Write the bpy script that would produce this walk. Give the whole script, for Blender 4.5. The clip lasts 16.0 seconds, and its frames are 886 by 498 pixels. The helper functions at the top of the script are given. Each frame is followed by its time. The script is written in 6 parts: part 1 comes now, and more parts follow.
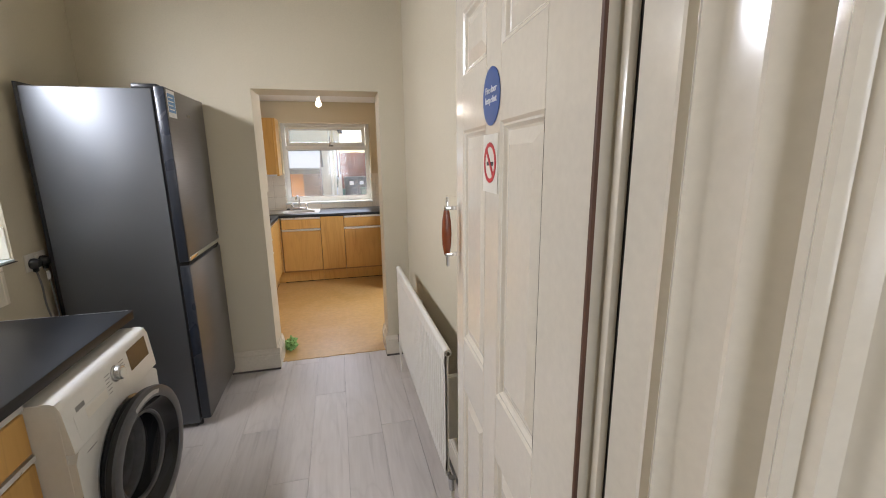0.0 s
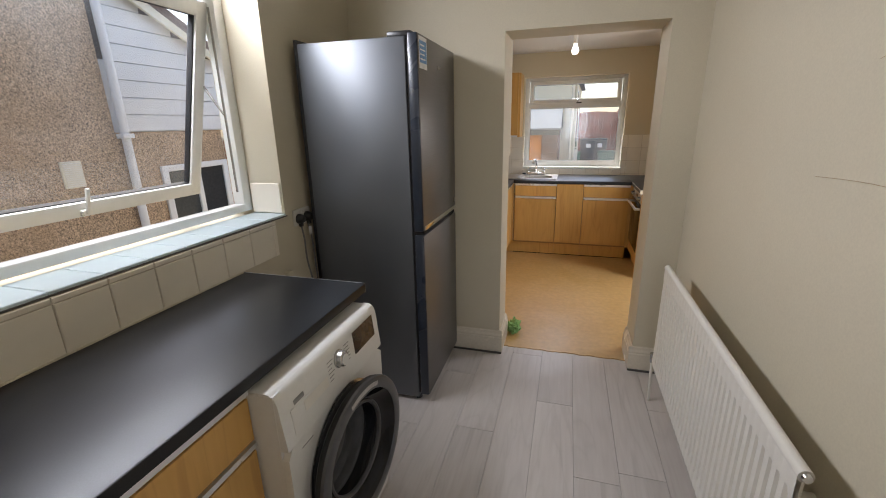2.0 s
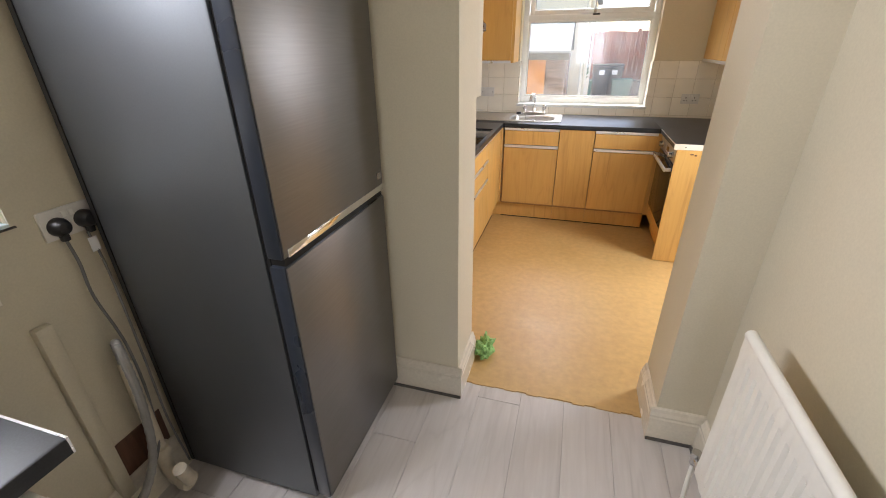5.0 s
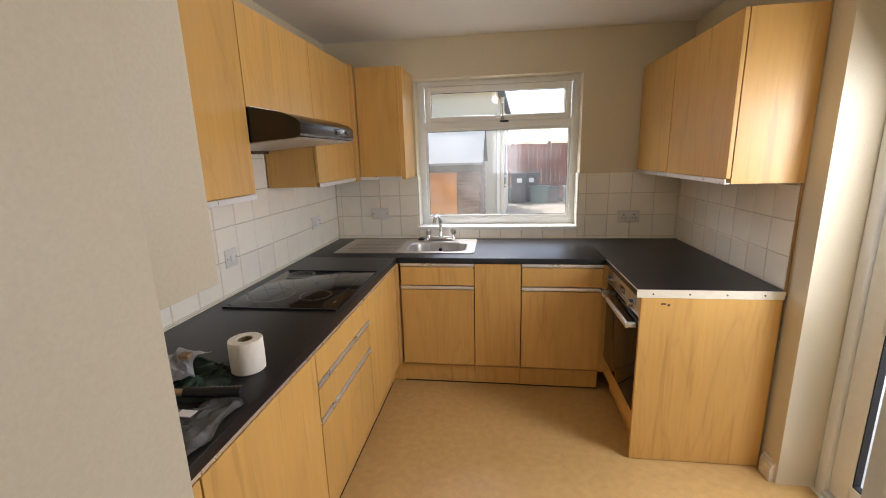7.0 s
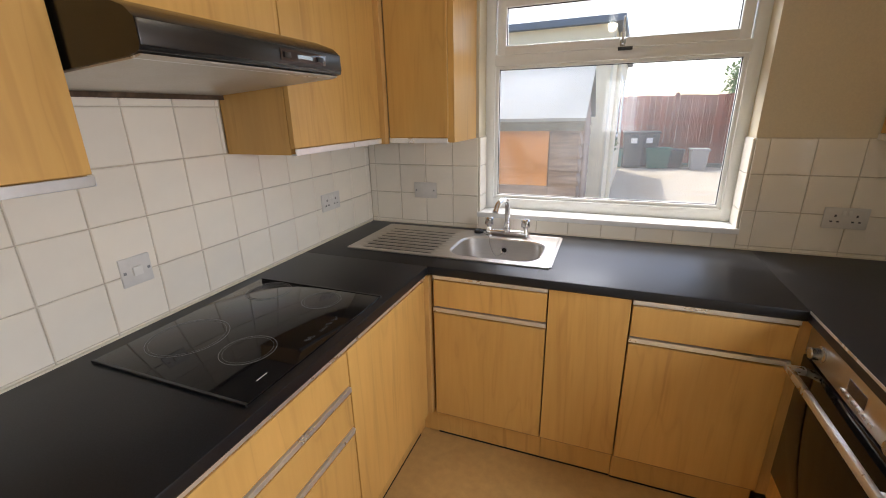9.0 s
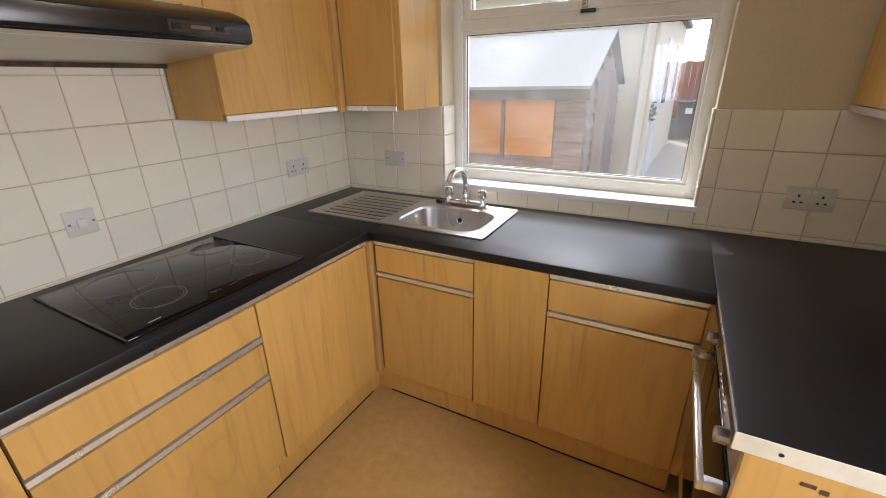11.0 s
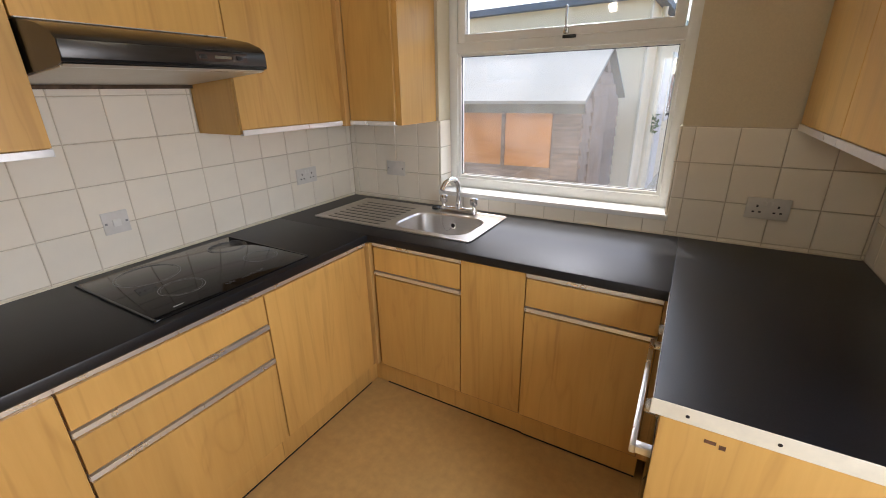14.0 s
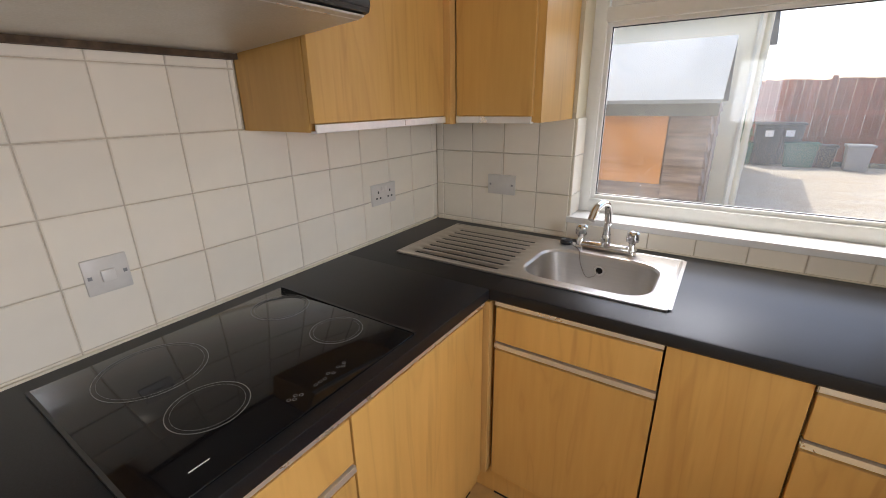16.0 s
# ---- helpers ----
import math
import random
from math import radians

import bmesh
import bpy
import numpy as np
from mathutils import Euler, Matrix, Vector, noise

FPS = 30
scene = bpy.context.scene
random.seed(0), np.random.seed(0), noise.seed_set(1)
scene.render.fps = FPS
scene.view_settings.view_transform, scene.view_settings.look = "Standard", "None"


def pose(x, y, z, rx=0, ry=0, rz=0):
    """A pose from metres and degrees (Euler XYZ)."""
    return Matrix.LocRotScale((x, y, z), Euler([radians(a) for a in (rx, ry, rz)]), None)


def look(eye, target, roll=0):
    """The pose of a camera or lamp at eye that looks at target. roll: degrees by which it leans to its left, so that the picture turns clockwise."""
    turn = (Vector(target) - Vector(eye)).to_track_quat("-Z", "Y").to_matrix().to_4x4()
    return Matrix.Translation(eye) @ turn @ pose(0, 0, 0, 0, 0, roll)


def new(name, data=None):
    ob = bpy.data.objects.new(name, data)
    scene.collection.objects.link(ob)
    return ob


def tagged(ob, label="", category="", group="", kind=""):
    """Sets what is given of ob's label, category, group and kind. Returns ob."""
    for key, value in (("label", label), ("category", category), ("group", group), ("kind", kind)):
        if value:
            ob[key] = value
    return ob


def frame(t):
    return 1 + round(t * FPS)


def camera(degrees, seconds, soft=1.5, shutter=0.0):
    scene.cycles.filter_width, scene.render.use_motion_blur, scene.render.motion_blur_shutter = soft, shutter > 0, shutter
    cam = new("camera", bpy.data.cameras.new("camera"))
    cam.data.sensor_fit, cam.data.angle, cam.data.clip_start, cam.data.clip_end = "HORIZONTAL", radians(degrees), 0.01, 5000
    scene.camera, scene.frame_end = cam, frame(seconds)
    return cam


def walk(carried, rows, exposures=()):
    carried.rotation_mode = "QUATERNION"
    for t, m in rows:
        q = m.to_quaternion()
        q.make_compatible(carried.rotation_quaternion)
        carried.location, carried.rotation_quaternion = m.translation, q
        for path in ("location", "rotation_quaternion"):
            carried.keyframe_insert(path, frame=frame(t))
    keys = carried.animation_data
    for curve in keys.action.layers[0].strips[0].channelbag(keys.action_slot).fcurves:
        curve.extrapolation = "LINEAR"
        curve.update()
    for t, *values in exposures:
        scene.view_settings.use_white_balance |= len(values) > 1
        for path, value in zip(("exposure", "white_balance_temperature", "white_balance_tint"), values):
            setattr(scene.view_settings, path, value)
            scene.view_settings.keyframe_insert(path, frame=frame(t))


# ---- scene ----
cam = camera(93.1, 16.0, 1.0)
PATH = [
    (0, (-0.13, 0.094, 1.581), (0.34, 1.991, 1.157), -0.7),
    (0.5, (-0.135, 0.209, 1.582), (0.147, 2.135, 1.126), -0.9),
    (1, (-0.103, 0.369, 1.606), (-0.143, 2.313, 1.137), -1.2),
    (1.5, (-0.162, 0.521, 1.614), (-0.471, 2.434, 1.121), -1.2),
    (2, (-0.277, 0.68, 1.564), (-0.82, 2.517, 0.987), -1.2),
    (2.5, (-0.391, 0.808, 1.471), (-1.126, 2.511, 0.721), -0.7),
    (3, (-0.446, 0.939, 1.378), (-1.301, 2.482, 0.435), -0.4),
    (3.5, (-0.474, 1.111, 1.357), (-1.347, 2.555, 0.283), -0.4),
    (4, (-0.451, 1.281, 1.427), (-1.252, 2.738, 0.316), -0.4),
    (4.5, (-0.335, 1.537, 1.502), (-1.005, 3.11, 0.465), -0.3),
    (5, (-0.272, 1.835, 1.539), (-0.797, 3.554, 0.661), -0.8),
    (5.2, (-0.264, 1.973, 1.57), (-0.731, 3.742, 0.763), -1.3),
    (7.3, (-0.214, 3.318, 1.52), (-0.478, 5.254, 1.092), -1.5),
    (7.5, (-0.233, 3.442, 1.511), (-0.518, 5.373, 1.075), -1.4),
    (8, (-0.301, 3.713, 1.483), (-0.704, 5.606, 0.98), -1.4),
    (8.2, (-0.327, 3.814, 1.484), (-0.795, 5.684, 0.95), -1.4),
    (10.3, (0.143, 4.445, 1.544), (-0.745, 6.093, 0.839), -1.1),
    (10.5, (0.175, 4.413, 1.541), (-0.721, 6.05, 0.824), -1.2),
    (11, (0.237, 4.326, 1.501), (-0.654, 5.954, 0.755), -1.2),
    (11.5, (0.285, 4.31, 1.449), (-0.486, 5.97, 0.642), -1.1),
    (12, (0.367, 4.3, 1.467), (-0.181, 6.017, 0.6), -0.9),
    (12.5, (0.49, 4.32, 1.48), (0.171, 6.086, 0.597), -0.8),
    (13, (0.484, 4.313, 1.46), (0.161, 6.085, 0.592), -0.7),
    (13.5, (0.416, 4.27, 1.507), (-0.199, 5.991, 0.695), -1.0),
    (14, (0.402, 4.215, 1.537), (-0.542, 5.831, 0.83), -1.0),
    (14.5, (0.318, 4.19, 1.555), (-0.858, 5.684, 0.932), -0.9),
    (15, (0.115, 4.237, 1.537), (-1.149, 5.673, 0.957), -0.7),
    (15.5, (-0.13, 4.364, 1.469), (-1.349, 5.833, 0.872), -0.8),
    (16, (-0.327, 4.611, 1.445), (-1.377, 6.181, 0.786), -0.9),
]
STOPS = [(0.0, 1.75), (0.6, 1.68), (1.5, 1.28), (2.5, 1.60), (3.5, 2.15), (5.0, 2.15), (7.3, 1.58), (11.0, 1.65), (13.0, 1.52), (16.0, 1.56)]
walk(cam, [(t, look(eye, target, roll)) for t, eye, target, roll in PATH], STOPS)

# ---- light ----
world = bpy.data.worlds.new("sky")
world.use_nodes = True
scene.world = world
wn = world.node_tree.nodes
sky = wn.new("ShaderNodeTexSky")
sky.sky_type, sky.sun_disc = "NISHITA", False
SUN_EL, SUN_AZ = radians(57), radians(-28)      # azimuth from +y towards +x
sky.sun_elevation, sky.sun_rotation = SUN_EL, SUN_AZ
sky.air_density, sky.dust_density, sky.ozone_density = 1.0, 2.5, 1.0
wn["Background"].inputs["Strength"].default_value = 0.15
world.node_tree.links.new(sky.outputs[0], wn["Background"].inputs["Color"])

sun = new("sun", bpy.data.lights.new("sun", "SUN"))
sun.data.energy, sun.data.angle, sun.data.color = 1.15, radians(0.8), (1.0, 0.95, 0.86)
sun_way = Vector((math.sin(SUN_AZ) * math.cos(SUN_EL), math.cos(SUN_AZ) * math.cos(SUN_EL), math.sin(SUN_EL)))
sun.rotation_euler = (-sun_way).to_track_quat("-Z", "Y").to_euler()

bulb_light = new("bulb_light", bpy.data.lights.new("bulb_light", "POINT"))
bulb_light.data.energy, bulb_light.data.color, bulb_light.data.shadow_soft_size = 0.9, (1.0, 0.92, 0.80), 0.035
bulb_light.location = (-0.27, 4.96, 2.10)


def daylight(name, place, target, width, height, power):
    """An added area lamp standing in for sky light, in or just outside an opening."""
    ob = new(name, bpy.data.lights.new(name, "AREA"))
    ob.data.shape, ob.data.size, ob.data.size_y, ob.data.energy, ob.data.color = "RECTANGLE", width, height, power, (0.88, 0.90, 1.0)
    ob.matrix_world = look(place, target)
    return ob


daylight("daylight_utility", (-1.93, 1.86, 2.34), (-0.95, 1.86, 0.8), 1.08, 0.27, 18.0)
# added lamp outside, hidden above the window head, aimed at the right-hand tiles
daylight("daylight_kitchen", (-0.46, 7.00, 2.42), (0.55, 5.6, 1.0), 0.85, 0.45, 13.0)
daylight("daylight_back_door", (1.48, 4.51, 1.38), (0.3, 4.6, 0.55), 0.62, 0.95, 12.5)
# added lamp in an unseen hall opening, lights the doorway from behind
daylight("hall_fill", (0.0, -1.62, 1.55), (0.0, 3.0, 1.3), 0.78, 1.05, 5.0)


# ---- materials ----
def nodes_of(name):
    m = bpy.data.materials.new(name)
    m.use_nodes = True
    return m, m.node_tree.nodes, m.node_tree.links, m.node_tree.nodes["Principled BSDF"]


def tex_noise(n, l, scale, stretch=(1, 1, 1), detail=5.0, rough=0.55, warp=0.0):
    co, mp, nz = n.new("ShaderNodeTexCoord"), n.new("ShaderNodeMapping"), n.new("ShaderNodeTexNoise")
    mp.inputs["Scale"].default_value = stretch
    l.new(co.outputs["Object"], mp.inputs["Vector"])
    l.new(mp.outputs[0], nz.inputs["Vector"])
    nz.inputs["Scale"].default_value, nz.inputs["Detail"].default_value = scale, detail
    nz.inputs["Roughness"].default_value, nz.inputs["Distortion"].default_value = rough, warp
    return nz


def ramp(n, l, source, stops):
    r = n.new("ShaderNodeValToRGB")
    e = r.color_ramp.elements
    e[0].position, e[0].color = stops[0][0], (*stops[0][1], 1)
    e[1].position, e[1].color = stops[-1][0], (*stops[-1][1], 1)
    for p, c in stops[1:-1]:
        k = e.new(p)
        k.color = (*c, 1)
    l.new(source, r.inputs["Fac"])
    return r


def mixed(n, l, fac, a, b, mode="MIX"):
    m = n.new("ShaderNodeMix")
    m.data_type, m.blend_type = "RGBA", mode
    for socket, v in ((m.inputs["Factor"], fac), (m.inputs["A"], a), (m.inputs["B"], b)):
        if hasattr(v, "links"):
            l.new(v, socket)
        elif isinstance(v, (int, float)):
            socket.default_value = v
        else:
            socket.default_value = (*v, 1)
    return m.outputs["Result"]


def surface(name, base, rough=0.5, metal=0.0, vary=0.12, grain=40.0, stain=2.5, bump=0.1, depth=0.002, rough_vary=0.12, stretch=(1, 1, 1), per_piece=0.0, coat=0.0, warm=(1.0, 0.93, 0.82), spec=0.5):
    """A surface with fine grain, broad stains, uneven gloss and fine relief."""
    m, n, l, p = nodes_of(name)
    fine, broad = tex_noise(n, l, grain, stretch), tex_noise(n, l, stain, (1, 1, 1), 4.0, 0.6, 0.4)
    dark = tuple(c * (1 - vary) for c in base)
    lite = tuple(min(1.0, c * (1 + vary)) for c in base)
    a = ramp(n, l, fine.outputs["Fac"], [(0.3, dark), (0.7, lite)]).outputs["Color"]
    worn = tuple(c * w * 0.93 for c, w in zip(base, warm))
    f = n.new("ShaderNodeMapRange")
    f.inputs["From Min"].default_value, f.inputs["From Max"].default_value, f.inputs["To Max"].default_value = 0.45, 0.75, min(1.0, 4 * vary)
    l.new(broad.outputs["Fac"], f.inputs["Value"])
    c = mixed(n, l, f.outputs["Result"], a, worn)
    if per_piece:
        info, r = n.new("ShaderNodeObjectInfo"), n.new("ShaderNodeMapRange")
        r.inputs["To Min"].default_value, r.inputs["To Max"].default_value = 1 - per_piece, 1 + per_piece
        l.new(info.outputs["Random"], r.inputs["Value"])
        c = mixed(n, l, 1.0, c, r.outputs["Result"], "MULTIPLY")
    l.new(c, p.inputs["Base Color"])
    rr = n.new("ShaderNodeMapRange")
    rr.inputs["To Min"].default_value, rr.inputs["To Max"].default_value = max(0.02, rough * (1 - rough_vary * 2)), min(1.0, rough * (1 + rough_vary * 2))
    l.new(broad.outputs["Fac"], rr.inputs["Value"])
    l.new(rr.outputs["Result"], p.inputs["Roughness"])
    p.inputs["Metallic"].default_value = metal
    p.inputs["Specular IOR Level"].default_value = spec
    p.inputs["Coat Weight"].default_value = coat
    p.inputs["Coat Roughness"].default_value = 0.12
    if bump:
        b = n.new("ShaderNodeBump")
        b.inputs["Strength"].default_value, b.inputs["Distance"].default_value = bump, depth
        l.new(fine.outputs["Fac"], b.inputs["Height"])
        l.new(b.outputs[0], p.inputs["Normal"])
    return m


def wood_print(name, pale, mid, dark, rough=0.38, along="z", per_piece=0.06, figure=1.0):
    """A printed wood laminate: straight grain, cathedral figure, short dark flecks."""
    m, n, l, p = nodes_of(name)
    s = {"z": (1, 1, 0.07), "y": (1, 0.07, 1), "x": (0.07, 1, 1)}[along]
    s2 = {"z": (1, 1, 0.16), "y": (1, 0.16, 1), "x": (0.16, 1, 1)}[along]
    info, co, ad = n.new("ShaderNodeObjectInfo"), n.new("ShaderNodeTexCoord"), n.new("ShaderNodeVectorMath")
    sc = n.new("ShaderNodeMath")
    sc.operation = "MULTIPLY"
    sc.inputs[1].default_value = 23.0
    l.new(info.outputs["Random"], sc.inputs[0])
    l.new(co.outputs["Object"], ad.inputs[0])
    l.new(sc.outputs[0], ad.inputs[1])

    def noise_at(stretch, scale, detail, warp):
        mp, nz = n.new("ShaderNodeMapping"), n.new("ShaderNodeTexNoise")
        mp.inputs["Scale"].default_value = stretch
        l.new(ad.outputs[0], mp.inputs["Vector"])
        l.new(mp.outputs[0], nz.inputs["Vector"])
        nz.inputs["Scale"].default_value, nz.inputs["Detail"].default_value, nz.inputs["Distortion"].default_value = scale, detail, warp
        return nz

    fine, fig, fleck = noise_at(s, 60, 6, 0.2), noise_at(s2, 3.2, 3, 1.3), noise_at(s, 26, 2, 0.5)
    a = ramp(n, l, fine.outputs["Fac"], [(0.22, mid), (0.78, pale)]).outputs["Color"]
    bands = n.new("ShaderNodeMath")
    bands.operation = "PINGPONG"
    bands.inputs[1].default_value = 0.085
    l.new(fig.outputs["Fac"], bands.inputs[0])
    br = ramp(n, l, bands.outputs[0], [(0.0, (1, 1, 1)), (0.014, (0.30, 0.30, 0.30)), (0.05, (0, 0, 0))])
    fk = ramp(n, l, fleck.outputs["Fac"], [(0.60, (0, 0, 0)), (0.72, (1, 1, 1))])
    f1 = n.new("ShaderNodeMath")
    f1.operation = "MULTIPLY"
    f1.inputs[1].default_value = 0.22 * figure
    l.new(br.outputs["Color"], f1.inputs[0])
    c = mixed(n, l, f1.outputs[0], a, dark)
    f2 = n.new("ShaderNodeMath")
    f2.operation = "MULTIPLY"
    f2.inputs[1].default_value = 0.35 * figure
    l.new(fk.outputs["Color"], f2.inputs[0])
    c = mixed(n, l, f2.outputs[0], c, dark)
    drift = noise_at(s2, 5.0, 2, 0.6)
    dr_ = n.new("ShaderNodeMapRange")
    dr_.inputs["From Min"].default_value, dr_.inputs["From Max"].default_value = 0.3, 0.7
    dr_.inputs["To Min"].default_value, dr_.inputs["To Max"].default_value = 0.93, 1.05
    l.new(drift.outputs["Fac"], dr_.inputs["Value"])
    c = mixed(n, l, 1.0, c, dr_.outputs["Result"], "MULTIPLY")
    r = n.new("ShaderNodeMapRange")
    r.inputs["To Min"].default_value, r.inputs["To Max"].default_value = 1 - per_piece, 1 + per_piece
    l.new(info.outputs["Random"], r.inputs["Value"])
    c = mixed(n, l, 1.0, c, r.outputs["Result"], "MULTIPLY")
    l.new(c, p.inputs["Base Color"])
    rg = n.new("ShaderNodeMapRange")
    rg.inputs["To Min"].default_value, rg.inputs["To Max"].default_value = rough - 0.07, rough + 0.07
    l.new(drift.outputs["Fac"], rg.inputs["Value"])
    l.new(rg.outputs["Result"], p.inputs["Roughness"])
    b = n.new("ShaderNodeBump")
    b.inputs["Strength"].default_value, b.inputs["Distance"].default_value = 0.08, 0.001
    l.new(fine.outputs["Fac"], b.inputs["Height"])
    l.new(b.outputs[0], p.inputs["Normal"])
    return m


def glass(name, tint=(1, 1, 1), haze=0.0):
    m, n, l, p = nodes_of(name)
    n.remove(p)
    out = [k for k in n if k.type == "OUTPUT_MATERIAL"][0]
    t, g, f, mx = n.new("ShaderNodeBsdfTransparent"), n.new("ShaderNodeBsdfGlossy"), n.new("ShaderNodeLayerWeight"), n.new("ShaderNodeMixShader")
    t.inputs["Color"].default_value = (*tint, 1)
    g.inputs["Roughness"].default_value = 0.01
    f.inputs["Blend"].default_value = 0.5
    pw, sc = n.new("ShaderNodeMath"), n.new("ShaderNodeMath")
    pw.operation, sc.operation = "POWER", "MULTIPLY_ADD"
    pw.inputs[1].default_value, sc.inputs[1].default_value, sc.inputs[2].default_value = 5.0, 0.9, 0.035
    l.new(f.outputs["Facing"], pw.inputs[0])
    l.new(pw.outputs[0], sc.inputs[0])
    l.new(sc.outputs[0], mx.inputs[0])
    l.new(t.outputs[0], mx.inputs[1])
    l.new(g.outputs[0], mx.inputs[2])
    last = mx
    if haze:
        d, mh = n.new("ShaderNodeBsdfTranslucent"), n.new("ShaderNodeMixShader")
        d.inputs["Color"].default_value = (0.8, 0.8, 0.8, 1)
        nz = tex_noise(n, l, 2.6, (1, 1, 0.9), 3, 0.55, 0.2)
        st = tex_noise(n, l, 30, (1, 1, 0.06), 3, 0.6, 0.3)
        r1 = ramp(n, l, nz.outputs["Fac"], [(0.34, (0.25 * haze,) * 3), (0.68, (haze,) * 3)])
        r2 = ramp(n, l, st.outputs["Fac"], [(0.30, (0.75, 0.75, 0.75)), (0.80, (1, 1, 1))])
        l.new(mixed(n, l, 1.0, r1.outputs["Color"], r2.outputs["Color"], "MULTIPLY"), mh.inputs[0])
        l.new(mx.outputs[0], mh.inputs[1])
        l.new(d.outputs[0], mh.inputs[2])
        last = mh
    l.new(last.outputs[0], out.inputs["Surface"])
    return m


M = {}
M["wall"] = surface("cream wall paint", (0.60, 0.54, 0.41), 0.55, vary=0.04, grain=160, stain=1.6, bump=0.18, depth=0.0012)
M["wall2"] = surface("kitchen cream wall paint", (0.66, 0.58, 0.415), 0.5, vary=0.04, grain=160, stain=1.4, bump=0.18, depth=0.0012)
M["ceiling"] = surface("white ceiling paint", (0.78, 0.76, 0.72), 0.7, vary=0.03, grain=120, stain=1.2, bump=0.2, depth=0.0015)
M["gloss"] = surface("off-white gloss paint", (0.71, 0.65, 0.54), 0.16, vary=0.03, grain=60, stain=5, bump=0.10, depth=0.0015, rough_vary=0.3, coat=0.4)
M["skirt"] = surface("skirting gloss paint", (0.68, 0.62, 0.51), 0.25, vary=0.05, grain=70, stain=7, bump=0.12, depth=0.0012, rough_vary=0.3)
M["bare"] = surface("bare dark wood edge", (0.10, 0.045, 0.025), 0.6, vary=0.4, grain=60, stain=9, bump=0.4, stretch=(1, 1, 0.1))
M["beech"] = wood_print("beech laminate", (0.67, 0.397, 0.120), (0.61, 0.348, 0.097), (0.37, 0.18, 0.045))
M["beech_edge"] = surface("beech edging", (0.60, 0.36, 0.125), 0.4, vary=0.1, grain=60, stretch=(1, 1, 0.1))
M["carcass"] = surface("beech carcass board", (0.36, 0.20, 0.075), 0.5, vary=0.1, grain=50, stretch=(1, 1, 0.1))
M["cream_edge"] = surface("cream edge strip", (0.72, 0.66, 0.52), 0.45, vary=0.06, grain=30, stain=14, bump=0.05)
M["alu"] = surface("brushed aluminium", (0.84, 0.85, 0.86), 0.30, 0.80, vary=0.03, grain=60, stain=12, bump=0, rough_vary=0.2)
M["chrome"] = surface("chrome", (0.82, 0.82, 0.83), 0.06, 1.0, vary=0.02, bump=0)
M["steel"] = surface("brushed stainless steel", (0.62, 0.59, 0.55), 0.33, 1.0, vary=0.03, grain=140, stain=2, bump=0, stretch=(0.05, 1, 1), rough_vary=0.08)
M["worktop"] = surface("black stone-look laminate", (0.008, 0.0088, 0.0110), 0.33, vary=0.45, grain=260, stain=3, bump=0.03, depth=0.0005, rough_vary=0.05, spec=0.43)
M["hob"] = surface("black ceramic glass", (0.006, 0.006, 0.007), 0.06, vary=0.1, bump=0, rough_vary=0.2, spec=0.35)
M["ring"] = surface("hob ring print", (0.20, 0.20, 0.19), 0.3, vary=0.1, bump=0)
M["black"] = surface("black plastic", (0.012, 0.012, 0.013), 0.32, vary=0.2, grain=200, bump=0.03)
# near-black: seals, and painted shade in gaps, recesses and the overflow hole
M["gap"] = surface("black seal and gap shade", (0.01, 0.008, 0.006), 0.9, vary=0.1, bump=0)
M["tile"] = surface("cream glazed tile", (0.86, 0.80, 0.685), 0.11, vary=0.025, grain=8, stain=9, bump=0.05, depth=0.003, per_piece=0.035, rough_vary=0.25)
M["grout"] = surface("beige grout", (0.58, 0.51, 0.40), 0.9, vary=0.15, grain=90, stain=10)
M["sill_tile"] = surface("pale green glazed sill tile", (0.55, 0.64, 0.66), 0.18, vary=0.03, grain=10, stain=8, bump=0.05, depth=0.003, per_piece=0.04)
M["vinyl"] = surface("buff vinyl flooring", (0.56, 0.36, 0.138), 0.36, vary=0.09, grain=24, stain=3.2, bump=0.06, rough_vary=0.25, warm=(0.93, 0.86, 0.76))
M["plank"] = wood_print("grey oak laminate", (0.60, 0.56, 0.53), (0.53, 0.485, 0.455), (0.34, 0.305, 0.28), 0.33, "y", 0.06, 0.9)
M["screed"] = surface("dark underlay", (0.10, 0.09, 0.08), 0.9)
M["upvc"] = surface("white upvc", (0.80, 0.80, 0.77), 0.22, vary=0.02, grain=30, stain=6, bump=0, rough_vary=0.2)
M["gasket"] = surface("black rubber gasket", (0.015, 0.015, 0.016), 0.6, bump=0)
M["pane"] = glass("window glass")
M["pane_hazed"] = glass("misted window glass", haze=0.08)
# haze here paints the streaky reflections in the utility sash
M["pane_glare"] = glass("window glass with reflection haze", haze=0.05)
M["fridge_side"] = surface("dark grey fridge side panel", (0.15, 0.158, 0.170), 0.46, 0.85, vary=0.03, grain=200, stain=1.2, bump=0.02, depth=0.0006, rough_vary=0.05)
M["fridge_door"] = surface("brushed dark steel door", (0.21, 0.20, 0.192), 0.39, 0.9, vary=0.05, grain=220, stain=1.2, bump=0.04, depth=0.0006, stretch=(1, 0.03, 1), rough_vary=0.18)
M["fridge_edge"] = surface("blue-black door edge", (0.022, 0.027, 0.038), 0.28, vary=0.1, bump=0)
M["white"] = surface("white enamel", (0.78, 0.78, 0.76), 0.22, vary=0.02, grain=40, stain=6, bump=0, rough_vary=0.2)
M["plastic"] = surface("white moulded plastic", (0.74, 0.72, 0.67), 0.35, vary=0.03, bump=0)
